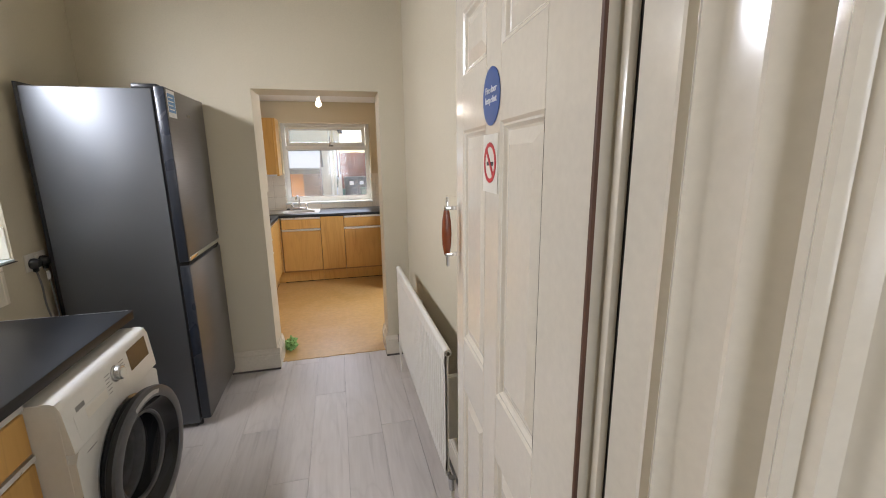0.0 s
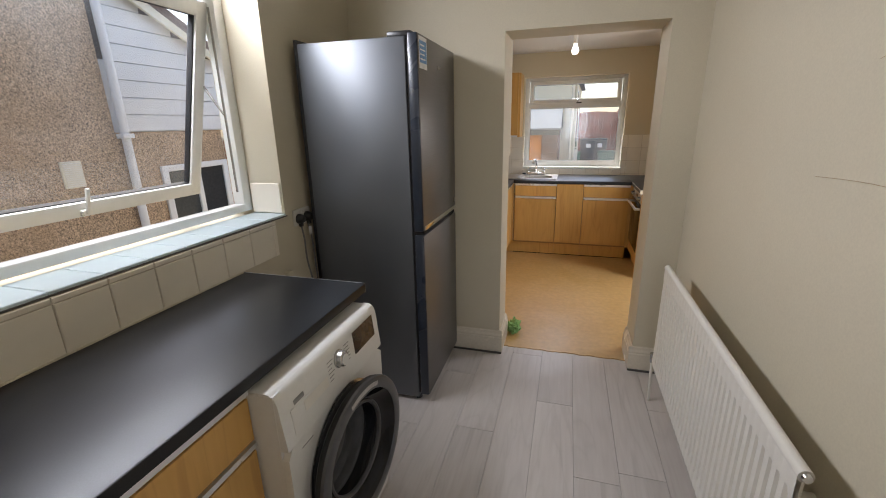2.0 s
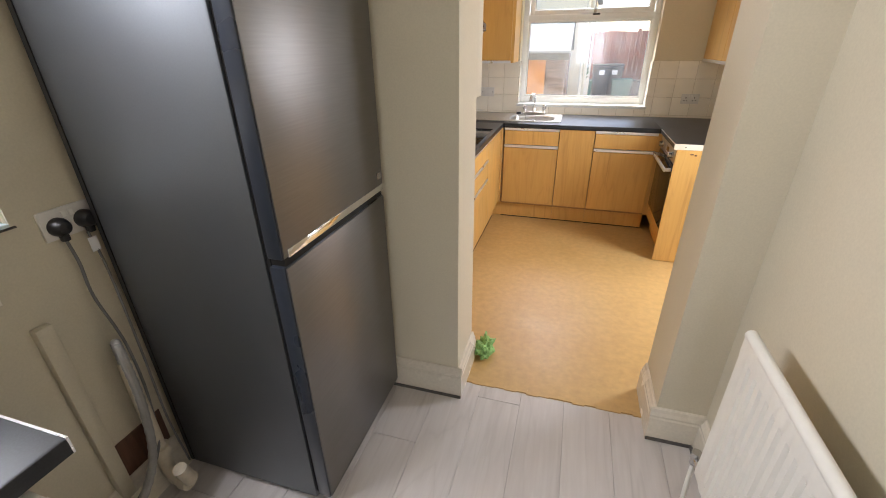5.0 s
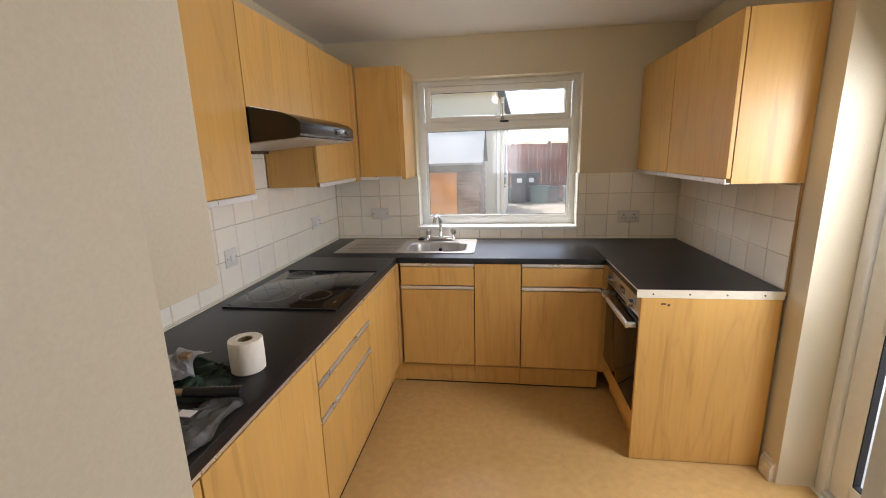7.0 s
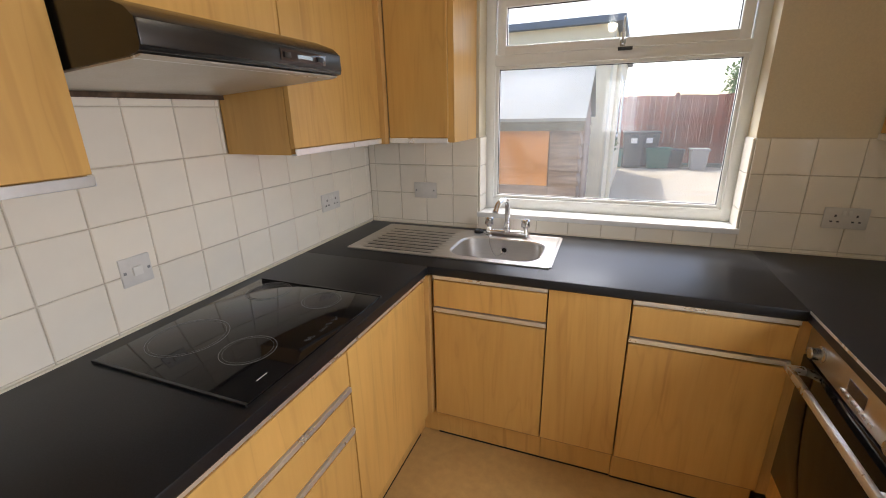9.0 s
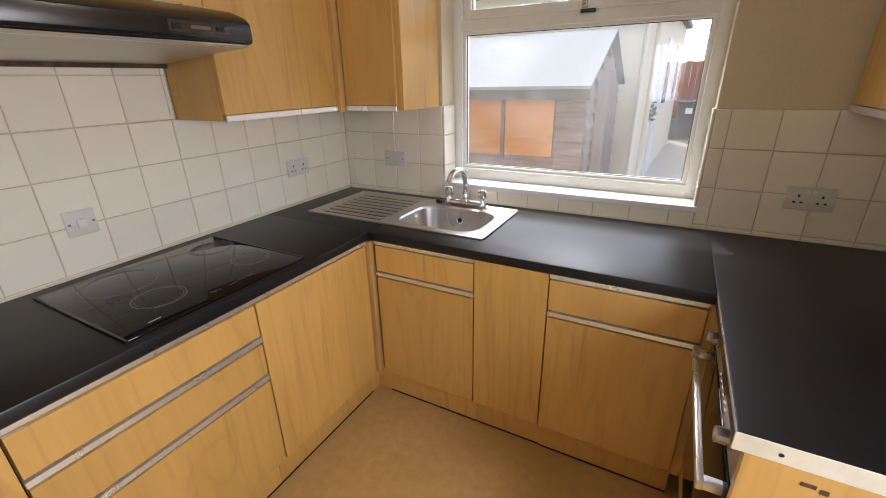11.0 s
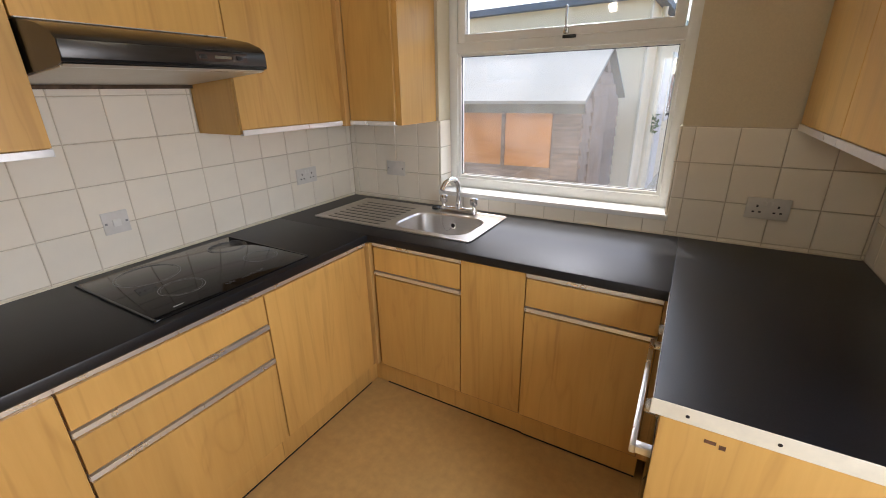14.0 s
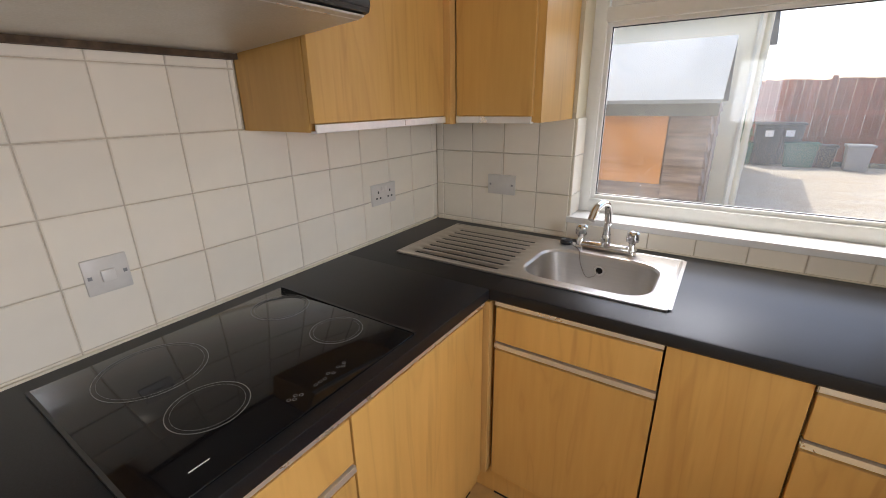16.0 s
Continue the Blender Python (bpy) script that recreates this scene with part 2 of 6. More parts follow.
M["dark_grey"] = surface("graphite plastic ring", (0.095, 0.095, 0.098), 0.30, 0.3, vary=0.08, bump=0)
M["seal"] = surface("grey rubber seal", (0.30, 0.295, 0.285), 0.5, vary=0.15, grain=30, stain=6, bump=0)
M["label_strip"] = surface("silver printed label", (0.45, 0.44, 0.42), 0.4, vary=0.25, grain=120, bump=0)
M["bowl"] = glass("door glass bowl", (0.55, 0.57, 0.60))
M["socket"] = surface("greyed moulded plastic", (0.66, 0.635, 0.59), 0.35, vary=0.04, bump=0)
M["silver"] = surface("silver plastic", (0.5, 0.5, 0.5), 0.25, 0.9, vary=0.04, bump=0)
M["display"] = surface("dark display glass", (0.05, 0.035, 0.03), 0.08, vary=0.2, bump=0)
M["print_grey"] = surface("grey print", (0.25, 0.25, 0.25), 0.5, bump=0)
M["rad"] = surface("white radiator enamel", (0.72, 0.69, 0.62), 0.38, vary=0.02, grain=40, stain=1.5, bump=0, rough_vary=0.05)
M["blue"] = surface("blue sign vinyl", (0.02, 0.075, 0.27), 0.35, vary=0.06, bump=0)
M["red"] = surface("red sign print", (0.52, 0.025, 0.03), 0.4, vary=0.05, bump=0)
M["sign"] = surface("yellowed sign vinyl", (0.74, 0.71, 0.62), 0.3, vary=0.04, bump=0)
M["white_print"] = surface("white print", (0.8, 0.8, 0.8), 0.5, bump=0)
M["energy"] = surface("blue label print", (0.10, 0.28, 0.55), 0.4, vary=0.2, grain=60, bump=0)
M["grip"] = surface("varnished red wood", (0.22, 0.055, 0.02), 0.2, vary=0.25, grain=50, bump=0.1, stretch=(1, 1, 0.1), coat=0.5)
M["rust"] = surface("rusty iron", (0.10, 0.065, 0.04), 0.75, 0.4, vary=0.5, grain=50, bump=0.5)
M["handle_wood"] = surface("worn ash handle", (0.42, 0.30, 0.18), 0.5, vary=0.2, grain=60, bump=0.1)
M["paper"] = surface("white tissue paper", (0.76, 0.75, 0.76), 0.9, vary=0.04, grain=60, bump=0.2)
M["tissue"] = surface("bluish white tissue paper", (0.72, 0.71, 0.76), 0.85, vary=0.05, grain=60, bump=0.1)
M["roll"] = surface("cream white toilet paper", (0.80, 0.745, 0.65), 0.95, vary=0.03, grain=120, bump=0.25)
M["cardboard"] = surface("brown card", (0.28, 0.18, 0.10), 0.9, vary=0.1)
M["bag_green"] = surface("dark green plastic bag", (0.022, 0.060, 0.038), 0.35, vary=0.2, grain=14, bump=0.2, depth=0.004)
M["bag_clear"] = surface("grey translucent plastic bag", (0.22, 0.22, 0.22), 0.18, vary=0.2, grain=12, bump=0.3, depth=0.005)
M["cloth"] = surface("pale cloth", (0.70, 0.67, 0.62), 0.95, vary=0.05, grain=200, bump=0.4)
M["green_cloth"] = surface("green microfibre cloth", (0.27, 0.47, 0.16), 0.95, vary=0.2, grain=160, bump=0.6)
M["cable"] = surface("grey flex", (0.16, 0.155, 0.15), 0.5, bump=0)
M["hose"] = surface("grey corrugated hose", (0.27, 0.26, 0.245), 0.5, vary=0.1, bump=0)
M["pipe"] = surface("yellowed white pipe", (0.62, 0.55, 0.42), 0.4, vary=0.1, bump=0)
M["copper"] = surface("copper", (0.6, 0.28, 0.15), 0.3, 1.0, vary=0.2, bump=0)
M["hood_black"] = surface("glossy black enamel", (0.010, 0.010, 0.011), 0.22, vary=0.2, grain=120, bump=0)
# metallic grey that paints the reflection on the hood's black front
M["hood_sheen"] = surface("dark metallic hood sheen", (0.07, 0.068, 0.066), 0.30, 0.9, vary=0.06, grain=160, bump=0, stretch=(1, 0.05, 1))
M["hood_filter"] = surface("grey hood underside", (0.62, 0.60, 0.56), 0.42, 0.7, vary=0.06, grain=200, stain=9, bump=0.1)
M["bulb"] = bpy.data.materials.new("lit bulb")
M["bulb"].use_nodes = True
pb = M["bulb"].node_tree.nodes["Principled BSDF"]
pb.inputs["Emission Color"].default_value, pb.inputs["Emission Strength"].default_value = (1.0, 0.95, 0.85, 1), 1.8

# ---- building helpers ----
ORIGIN = {}


def box(bm, x0, x1, y0, y1, z0, z1, bevel=0.0, seg=2, turn=None):
    """A box, with rounded edges where bevel is given; turn is a matrix laid over it."""
    made = bmesh.ops.create_cube(bm, size=1.0, matrix=Matrix.LocRotScale(((x0 + x1) / 2, (y0 + y1) / 2, (z0 + z1) / 2), None, (abs(x1 - x0), abs(y1 - y0), abs(z1 - z0))))
    vs = made["verts"]
    if bevel:
        es = list({e for v in vs for e in v.link_edges})
        got = bmesh.ops.bevel(bm, geom=es, offset=bevel, segments=seg, affect="EDGES", profile=0.5)
        vs = list({v for f in got["faces"] for v in f.verts} | {v for v in vs if v.is_valid})
    if turn is not None:
        bmesh.ops.transform(bm, matrix=turn, verts=vs)
    return vs


def disc(bm, centre, axis, r0, r1, length, seg=32, caps=True):
    """A cylinder or cone that starts at centre and runs along axis."""
    q = Vector(axis).normalized().to_track_quat("Z", "Y").to_matrix().to_4x4()
    m = Matrix.Translation(Vector(centre) + Vector(axis).normalized() * length / 2) @ q
    return bmesh.ops.create_cone(bm, cap_ends=caps, segments=seg, radius1=r0, radius2=r1, depth=length, matrix=m)["verts"]


def lathe(bm, centre, axis, profile, seg=40):
    """Turns a profile of (radius, height) round an axis."""
    q = Vector(axis).normalized().to_track_quat("Z", "Y").to_matrix().to_4x4()
    m = Matrix.Translation(centre) @ q
    rings = []
    for r, h in profile:
        rings.append([bm.verts.new(m @ Vector((r * math.cos(2 * math.pi * k / seg), r * math.sin(2 * math.pi * k / seg), h))) for k in range(seg)])
    for a, b in zip(rings, rings[1:]):
        for k in range(seg):
            bm.faces.new((a[k], a[(k + 1) % seg], b[(k + 1) % seg], b[k]))


def smooth_line(points, steps=6):
    pts = [Vector(p) for p in points]
    ext = [2 * pts[0] - pts[1]] + pts + [2 * pts[-1] - pts[-2]]
    out = []
    for i in range(1, len(ext) - 2):
        a, b, c, d = ext[i - 1:i + 3]
        for k in range(steps):
            t = k / steps
            out.append(0.5 * (2 * b + (c - a) * t + (2 * a - 5 * b + 4 * c - d) * t * t + (3 * b - a - 3 * c + d) * t ** 3))
    return out + [pts[-1]]


def tube(bm, points, r, seg=10, steps=6, rib=0.0):
    line = smooth_line(points, steps) if steps > 1 else [Vector(p) for p in points]
    rings, up = [], Vector((0.13, 0.21, 0.97)).normalized()
    for i, p in enumerate(line):
        way = (line[min(i + 1, len(line) - 1)] - line[max(i - 1, 0)]).normalized()
        side = way.cross(up)
        if side.length < 1e-3:
            side = way.cross(Vector((1, 0, 0)))
        side.normalize()
        up = side.cross(way).normalized()
        rr = r + (rib if i % 2 else 0)
        rings.append([bm.verts.new(p + rr * (math.cos(2 * math.pi * k / seg) * side + math.sin(2 * math.pi * k / seg) * up)) for k in range(seg)])
    for a, b in zip(rings, rings[1:]):
        for k in range(seg):
            bm.faces.new((a[k], a[(k + 1) % seg], b[(k + 1) % seg], b[k]))
    bm.faces.new(rings[0][::-1])
    bm.faces.new(rings[-1])


def extrude_profile(bm, profile, a, b):
    """A closed profile of 3D points at a, swept straight by the vector from a to b."""
    off = Vector(b) - Vector(a)
    p0 = [bm.verts.new(Vector(p)) for p in profile]
    p1 = [bm.verts.new(Vector(p) + off) for p in profile]
    k = len(p0)
    for i in range(k):
        bm.faces.new((p0[i], p0[(i + 1) % k], p1[(i + 1) % k], p1[i]))
    bm.faces.new(p0[::-1])
    bm.faces.new(p1)


def finish(name, bm, material, smooth=True):
    bmesh.ops.recalc_face_normals(bm, faces=bm.faces)
    me = bpy.data.meshes.new(name)
    bm.to_mesh(me)
    bm.free()
    me.materials.append(M[material])
    if smooth:
        me.shade_smooth()
        me.set_sharp_from_angle(angle=radians(35))
    return me


def part(name, bm, material, parent, label="", smooth=True):
    """One mesh under a thing or part, built in world places."""
    o = ORIGIN[parent]
    bmesh.ops.translate(bm, verts=bm.verts, vec=-o)
    ob = new(name, finish(name, bm, material, smooth))
    ob.parent = parent
    ORIGIN[ob] = o
    if label:
        tagged(ob, label)
    return ob


def thing(name, base, label, category, group=""):
    ob = new(name)
    ob.empty_display_size = 0.05
    ob.location = base
    ORIGIN[ob] = Vector(base)
    return tagged(ob, label, category, group)


def solo(name, bm, material, base, label, category, group="", smooth=True):
    bmesh.ops.translate(bm, verts=bm.verts, vec=-Vector(base))
    ob = new(name, finish(name, bm, material, smooth))
    ob.location = base
    ORIGIN[ob] = Vector(base)
    return tagged(ob, label, category, group)


def setting(name, bm, material, label, category="", smooth=False):
    ob = new(name, finish(name, bm, material, smooth))
    ORIGIN[ob] = Vector((0, 0, 0))
    return tagged(ob, label, category, kind="structure")


def B(*boxes, bevel=0.0, seg=2):
    bm = bmesh.new()
    for b in boxes:
        box(bm, *b, bevel=bevel, seg=seg)
    return bm


def words(name, text, size, m, material, parent, extrude=0.0006):
    cu = bpy.data.curves.new(name, "FONT")
    cu.body, cu.size, cu.extrude, cu.align_x, cu.align_y = text, size, extrude, "CENTER", "CENTER"
    tmp = new("lettering", cu)
    bpy.context.view_layer.update()
    me = bpy.data.meshes.new_from_object(tmp.evaluated_get(bpy.context.evaluated_depsgraph_get()))
    bpy.data.objects.remove(tmp)
    me.materials.clear()
    me.materials.append(M[material])
    me.transform(Matrix.Translation(-ORIGIN[parent]) @ m)
    ob = new(name, me)
    ob.parent = parent
    ORIGIN[ob] = ORIGIN[parent]
    return ob

# ---- structure ----
FAR1, NEAR2, BACK = 3.32, 3.60, 6.315        # far wall of the first room, near and back walls of the kitchen
LEFT1, RIGHT1, LEFT2, RIGHT2 = -1.645, 0.385, -1.50, 1.057
CEIL1, CEIL2 = 2.80, 2.345
setting("floor_kitchen", B((-1.62, 1.2, 3.415, 6.5, -0.12, 0.0)), "vinyl", "worn buff vinyl kitchen flooring with faint mottling", "floor")
floor1 = setting("floor", B((-1.9, 0.6, -1.6, 3.415, -0.12, -0.010)), "screed", "grey oak-look laminate plank flooring", "floor")
setting("wall_left", B((-1.95, LEFT1, 0.215, 1.25, -0.1, CEIL1), (-1.95, LEFT1, 2.475, 3.60, -0.1, CEIL1), (-1.95, LEFT1, 1.25, 2.475, -0.1, 1.12), (-1.95, LEFT1, 1.25, 2.475, 2.52, CEIL1)), "wall", "cream painted plaster wall with a window opening", "wall")
wall_r = setting("wall_right", B((RIGHT1, 0.60, 0.215, 3.60, -0.1, CEIL1)), "wall", "cream painted plaster wall with a fine crack", "wall")
setting("wall_far", B((LEFT1, -0.66, FAR1, NEAR2, -0.1, CEIL1), (0.20, RIGHT1, FAR1, NEAR2, -0.1, CEIL1), (-0.66, 0.20, FAR1, NEAR2, 2.055, CEIL1)), "wall", "cream plaster wall with a square opening to the kitchen", "wall")
setting("wall_near", B((LEFT1, -0.604, 0.215, 0.497, -0.1, CEIL1), (0.2365, RIGHT1, 0.215, 0.497, -0.1, CEIL1), (-0.604, 0.2365, 0.215, 0.497, 2.081, CEIL1)), "wall", "cream plaster wall around the hall doorway", "wall")
setting("wall_hall", B((-1.0, -0.9, -1.6, 0.2145, -0.1, CEIL1), (0.9, 1.0, -1.6, 0.214, -0.1, CEIL1), (-0.9, -0.4, -1.7, -1.6, -0.1, CEIL1), (0.4, 0.9, -1.7, -1.6, -0.1, CEIL1), (-0.4, 0.4, -1.7, -1.6, -0.1, 1.0), (-0.4, 0.4, -1.7, -1.6, 2.1, CEIL1)), "wall", "cream painted hall wall", "wall")
setting("ceiling", B((-1.95, 1.0, -1.7, NEAR2 - 0.01, CEIL1, CEIL1 + 0.1)), "ceiling", "plain white ceiling", "ceiling")
wall_kl = setting("wall_kitchen_left", B((-1.75, LEFT2, NEAR2, 6.60, -0.1, CEIL2 + 0.1)), "wall2", "cream painted kitchen wall above white tiles", "wall")
wall_kr = setting("wall_kitchen_right", B((RIGHT2, 1.36, 4.975, 6.60, -0.1, CEIL2 + 0.1), (RIGHT2, 1.36, NEAR2, 4.05, -0.1, CEIL2 + 0.1), (RIGHT2, 1.36, 4.05, 4.975, 2.08, CEIL2 + 0.1)), "wall2", "cream painted kitchen wall with the back doorway", "wall")
wall_kb = setting("wall_kitchen_back", B((LEFT2, -0.836, BACK, 6.60, -0.1, CEIL2 + 0.1), (0.358, RIGHT2, BACK, 6.60, -0.1, CEIL2 + 0.1), (-0.836, 0.358, BACK, 6.60, -0.1, 0.965), (-0.836, 0.358, BACK, 6.60, 2.072, CEIL2 + 0.1)), "wall2", "cream painted kitchen wall with the window opening", "wall")
setting("wall_kitchen_near", B((RIGHT1 + 0.215, RIGHT2 + 0.2, 3.40, NEAR2, -0.1, CEIL2 + 0.1)), "wall2", "cream painted kitchen wall", "wall")
setting("ceiling_kitchen", B((-1.75, 1.30, NEAR2, 6.60, CEIL2, CEIL2 + 0.08)), "ceiling", "white painted kitchen ceiling", "ceiling")


def skirting(name, a, b, inward, h=0.165, t=0.022):
    """A moulded skirting board along the wall line from a to b."""
    a, b, n = Vector((*a, 0)), Vector((*b, 0)), Vector((*inward, 0))
    prof = [(0, 0), (t, 0), (t, h * 0.70), (t * 0.80, h * 0.74), (t * 0.85, h * 0.80), (t * 0.55, h * 0.88), (t * 0.40, h * 0.97), (t * 0.2, h), (0, h)]
    bm = bmesh.new()
    extrude_profile(bm, [a + n * u + Vector((0, 0, v)) for u, v in prof], a, b)
    return setting(name, bm, "skirt", "moulded off-white gloss skirting board", "skirting")


for line in ([(0.384, 2.087, 1.401), (0.384, 1.972, 1.408), (0.384, 1.873, 1.412), (0.384, 1.782, 1.412), (0.384, 1.69, 1.41)], [(0.384, 1.939, 1.681), (0.384, 1.882, 1.696), (0.384, 1.835, 1.701)]):
    bm = bmesh.new()
    tube(bm, line, 0.0007, 5, 4)
    part("crack", bm, "handle_wood", wall_r, "fine crack in the plaster")


skirting("baseboard_1", (-0.99, FAR1), (-0.638, FAR1), (0, -1))
skirting("baseboard_2", (0.178, FAR1), (RIGHT1, FAR1), (0, -1))
skirting("baseboard_3", (-0.66, FAR1), (-0.66, NEAR2 + 0.012), (1, 0))
skirting("baseboard_4", (0.20, FAR1), (0.20, NEAR2), (-1, 0))
skirting("baseboard_5", (RIGHT1, 0.66), (RIGHT1, FAR1 - 0.022), (-1, 0))
skirting("baseboard_6", (LEFT1, 2.15), (LEFT1, FAR1), (1, 0))
skirting("baseboard_7", (RIGHT2, 4.99), (RIGHT2, 5.07), (-1, 0), 0.1)
bm = B((-0.985, -0.640, FAR1 - 0.030, FAR1 - 0.022, 0, 0.012), (0.18, 0.36, FAR1 - 0.030, FAR1 - 0.022, 0, 0.012), (0.352, 0.362, 0.7, FAR1 - 0.03, 0, 0.012))
setting("trim_floor", bm, "screed", "black seal and gap shade line along the skirting", "trim")
bm = bmesh.new()
for k in range(16):
    y, x = 3.405 + random.uniform(-0.006, 0.010), -0.66 + k * 0.0535
    box(bm, x, x + 0.056, y, y + 0.022, -0.004, 0.0035 + random.uniform(0, 0.002))
setting("trim_threshold", bm, "vinyl", "chipped flooring edge at the threshold", "trim")

# hall doorway lining and its stacked mouldings
JAMB = [(0.543, 0.268), (0.468, 0.268), (0.461, 0.258), (0.452, 0.256), (0.446, 0.263), (0.437, 0.263), (0.430, 0.252), (0.423, 0.249), (0.416, 0.252), (0.409, 0.260), (0.400, 0.263), (0.362, 0.263), (0.355, 0.255), (0.348, 0.253), (0.341, 0.256), (0.334, 0.264), (0.318, 0.276), (0.302, 0.274), (0.296, 0.262), (0.290, 0.257), (0.283, 0.258), (0.278, 0.268), (0.263, 0.269), (0.257, 0.284), (0.246, 0.290), (0.205, 0.290), (0.205, 0.320), (0.543, 0.320)]
bm = bmesh.new()
extrude_profile(bm, [Vector((x - 0.083, 0.265 + 0.79 * (y - 0.246), 0)) for y, x in JAMB], (0, 0, 0), (0, 0, 2.08))
lining = setting("door_frame", bm, "gloss", "off-white gloss painted door lining with stacked mouldings", "door frame", True)
bm = bmesh.new()
extrude_profile(bm, [Vector((-0.285 - x, 0.265 + 0.79 * (y - 0.246), 0)) for y, x in JAMB], (0, 0, 0), (0, 0, 2.08))
part("jamb", bm, "gloss", lining)
part("head_lining", B((-0.553, 0.185, 0.24, 0.496, 2.055, 2.0795), bevel=0.002), "gloss", lining)
# solid near-black strip paints the shade between leaf and lining
part("rebate", B((0.190, 0.236, 0.4995, 0.511, 0, 2.05)), "gap", lining, "near-black strip for the shade behind the hinge edge")
part("stop_bead", B((0.180, 0.236, 0.512, 0.526, 0, 2.05), bevel=0.002), "gloss", lining)


def panel_door():
    """A six-panel door, standing open against the wall on its hinge side."""
    d = thing("door_1", (0.162, 0.535, 0.008), "white gloss six-panel fire door standing open, with two round signs", "door")
    d["kind"] = "structure"
    d.rotation_euler.z = radians(-3.4)
    y0, y1, x0, x1, zt = 0.535, 1.278, 0.162, 0.203, 2.03
    ys, zs = [(0.680, 0.885), (0.985, 1.195)], [(0.25, 0.908), (1.065, 1.650), (1.785, 1.935)]
    bm = bmesh.new()
    box(bm, x0 + 0.012, x1 - 0.012, y0 + 0.03, y1 - 0.03, 0.03, zt - 0.02)
    for a, b in ((y0, ys[0][0]), (ys[0][1], ys[1][0]), (ys[1][1], y1)):
        box(bm, x0, x1, a, b, 0.008, zt, 0.002, 1)
    for ya, yb in ys:
        for a, b in ((0.008, zs[0][0]), (zs[0][1], zs[1][0]), (zs[1][1], zs[2][0]), (zs[2][1], zt)):
            box(bm, x0, x1, ya, yb, a, b)
    leaf = part("leaf", bm, "gloss", d)
    for ya, yb in ys:
        for a, b in zs:
            bm = bmesh.new()
            for s, xf in ((1, x0), (-1, x1)):
                ring = [(0.0, 0.0), (0.006, 0.004), (0.010, 0.004), (0.016, 0.010), (0.020, 0.0115), (0.045, 0.0035), (0.047, 0.003)]
                loops = []
                for g, dp in ring:
                    xx = xf + s * dp
                    loops.append([bm.verts.new((xx, p, q)) for p, q in ((ya + g, a + g), (yb - g, a + g), (yb - g, b - g), (ya + g, b - g))])
                for u, v in zip(loops, loops[1:]):
                    for k in range(4):
                        bm.faces.new((u[k], u[(k + 1) % 4], v[(k + 1) % 4], v[k]))
                bm.faces.new(loops[-1])
            part("panel", bm, "gloss", leaf, smooth=False)
    part("edge_strip", B((x0 - 0.0008, x0 + 0.0040, y0 - 0.003, y0 + 0.003, 0.01, zt - 0.002)), "bare", leaf, "bare dark wood hinge edge")
    for z in (0.25, 1.05, 1.78):
        bm = B((0.196, 0.212, y0 - 0.012, y0 + 0.004, z - 0.05, z + 0.05))
        disc(bm, (0.204, y0 - 0.008, z - 0.052), (0, 0, 1), 0.006, 0.006, 0.104, 12)
        part("hinge", bm, "gloss", d)
    pull = part("handle", B((0.118, 0.163, 1.232, 1.250, 1.302, 1.314), (0.118, 0.163, 1.232, 1.250, 1.436, 1.448), (0.122, 0.132, 1.236, 1.246, 1.272, 1.474), bevel=0.003), "chrome", leaf, "chrome pull handle with a wooden grip")
    bm = bmesh.new()
    lathe(bm, (0.124, 1.241, 1.306), (0, 0, 1), [(0.001, 0), (0.008, 0.002), (0.013, 0.03), (0.0145, 0.065), (0.013, 0.10), (0.008, 0.130), (0.001, 0.132)], 16)
    part("grip", bm, "grip", leaf, "red-brown varnished grip")
    bm = bmesh.new()
    disc(bm, (x0 - 0.0008, 0.942, 1.702), (-1, 0, 0), 0.057, 0.057, 0.0012, 48)
    part("sign", bm, "blue", leaf, "round blue fire door sign")
    face = Matrix(((0, 0, -1, x0 - 0.0026), (-1, 0, 0, 0.942), (0, 1, 0, 1.702), (0, 0, 0, 1)))
    words("lettering", "Fire door\nkeep shut", 0.0195, face @ Matrix.Translation((0, 0.003, 0)), "white_print", leaf)
    part("sign", B((x0 - 0.0016, x0 - 0.0002, 0.895, 0.995, 1.508, 1.628)), "sign", leaf, "square no smoking sign with a red ring")
    bm = bmesh.new()
    lathe(bm, (x0 - 0.0018, 0.945, 1.570), (-1, 0, 0), [(0.033, 0), (0.033, 0.001), (0.0415, 0.001), (0.0415, 0)], 40)
    box(bm, x0 - 0.003, x0 - 0.0018, 0.941, 0.949, 1.534, 1.606, turn=Matrix.Translation((0, 0.945, 1.570)) @ Matrix.Rotation(radians(-42), 4, "X") @ Matrix.Translation((0, -0.945, -1.570)))
    part("prohibition_ring", bm, "red", leaf)
    part("cigarette", B((x0 - 0.0022, x0 - 0.0016, 0.922, 0.967, 1.564, 1.572)), "black", leaf)


panel_door()


# ---- tiles ----
TILE_MESH = {}


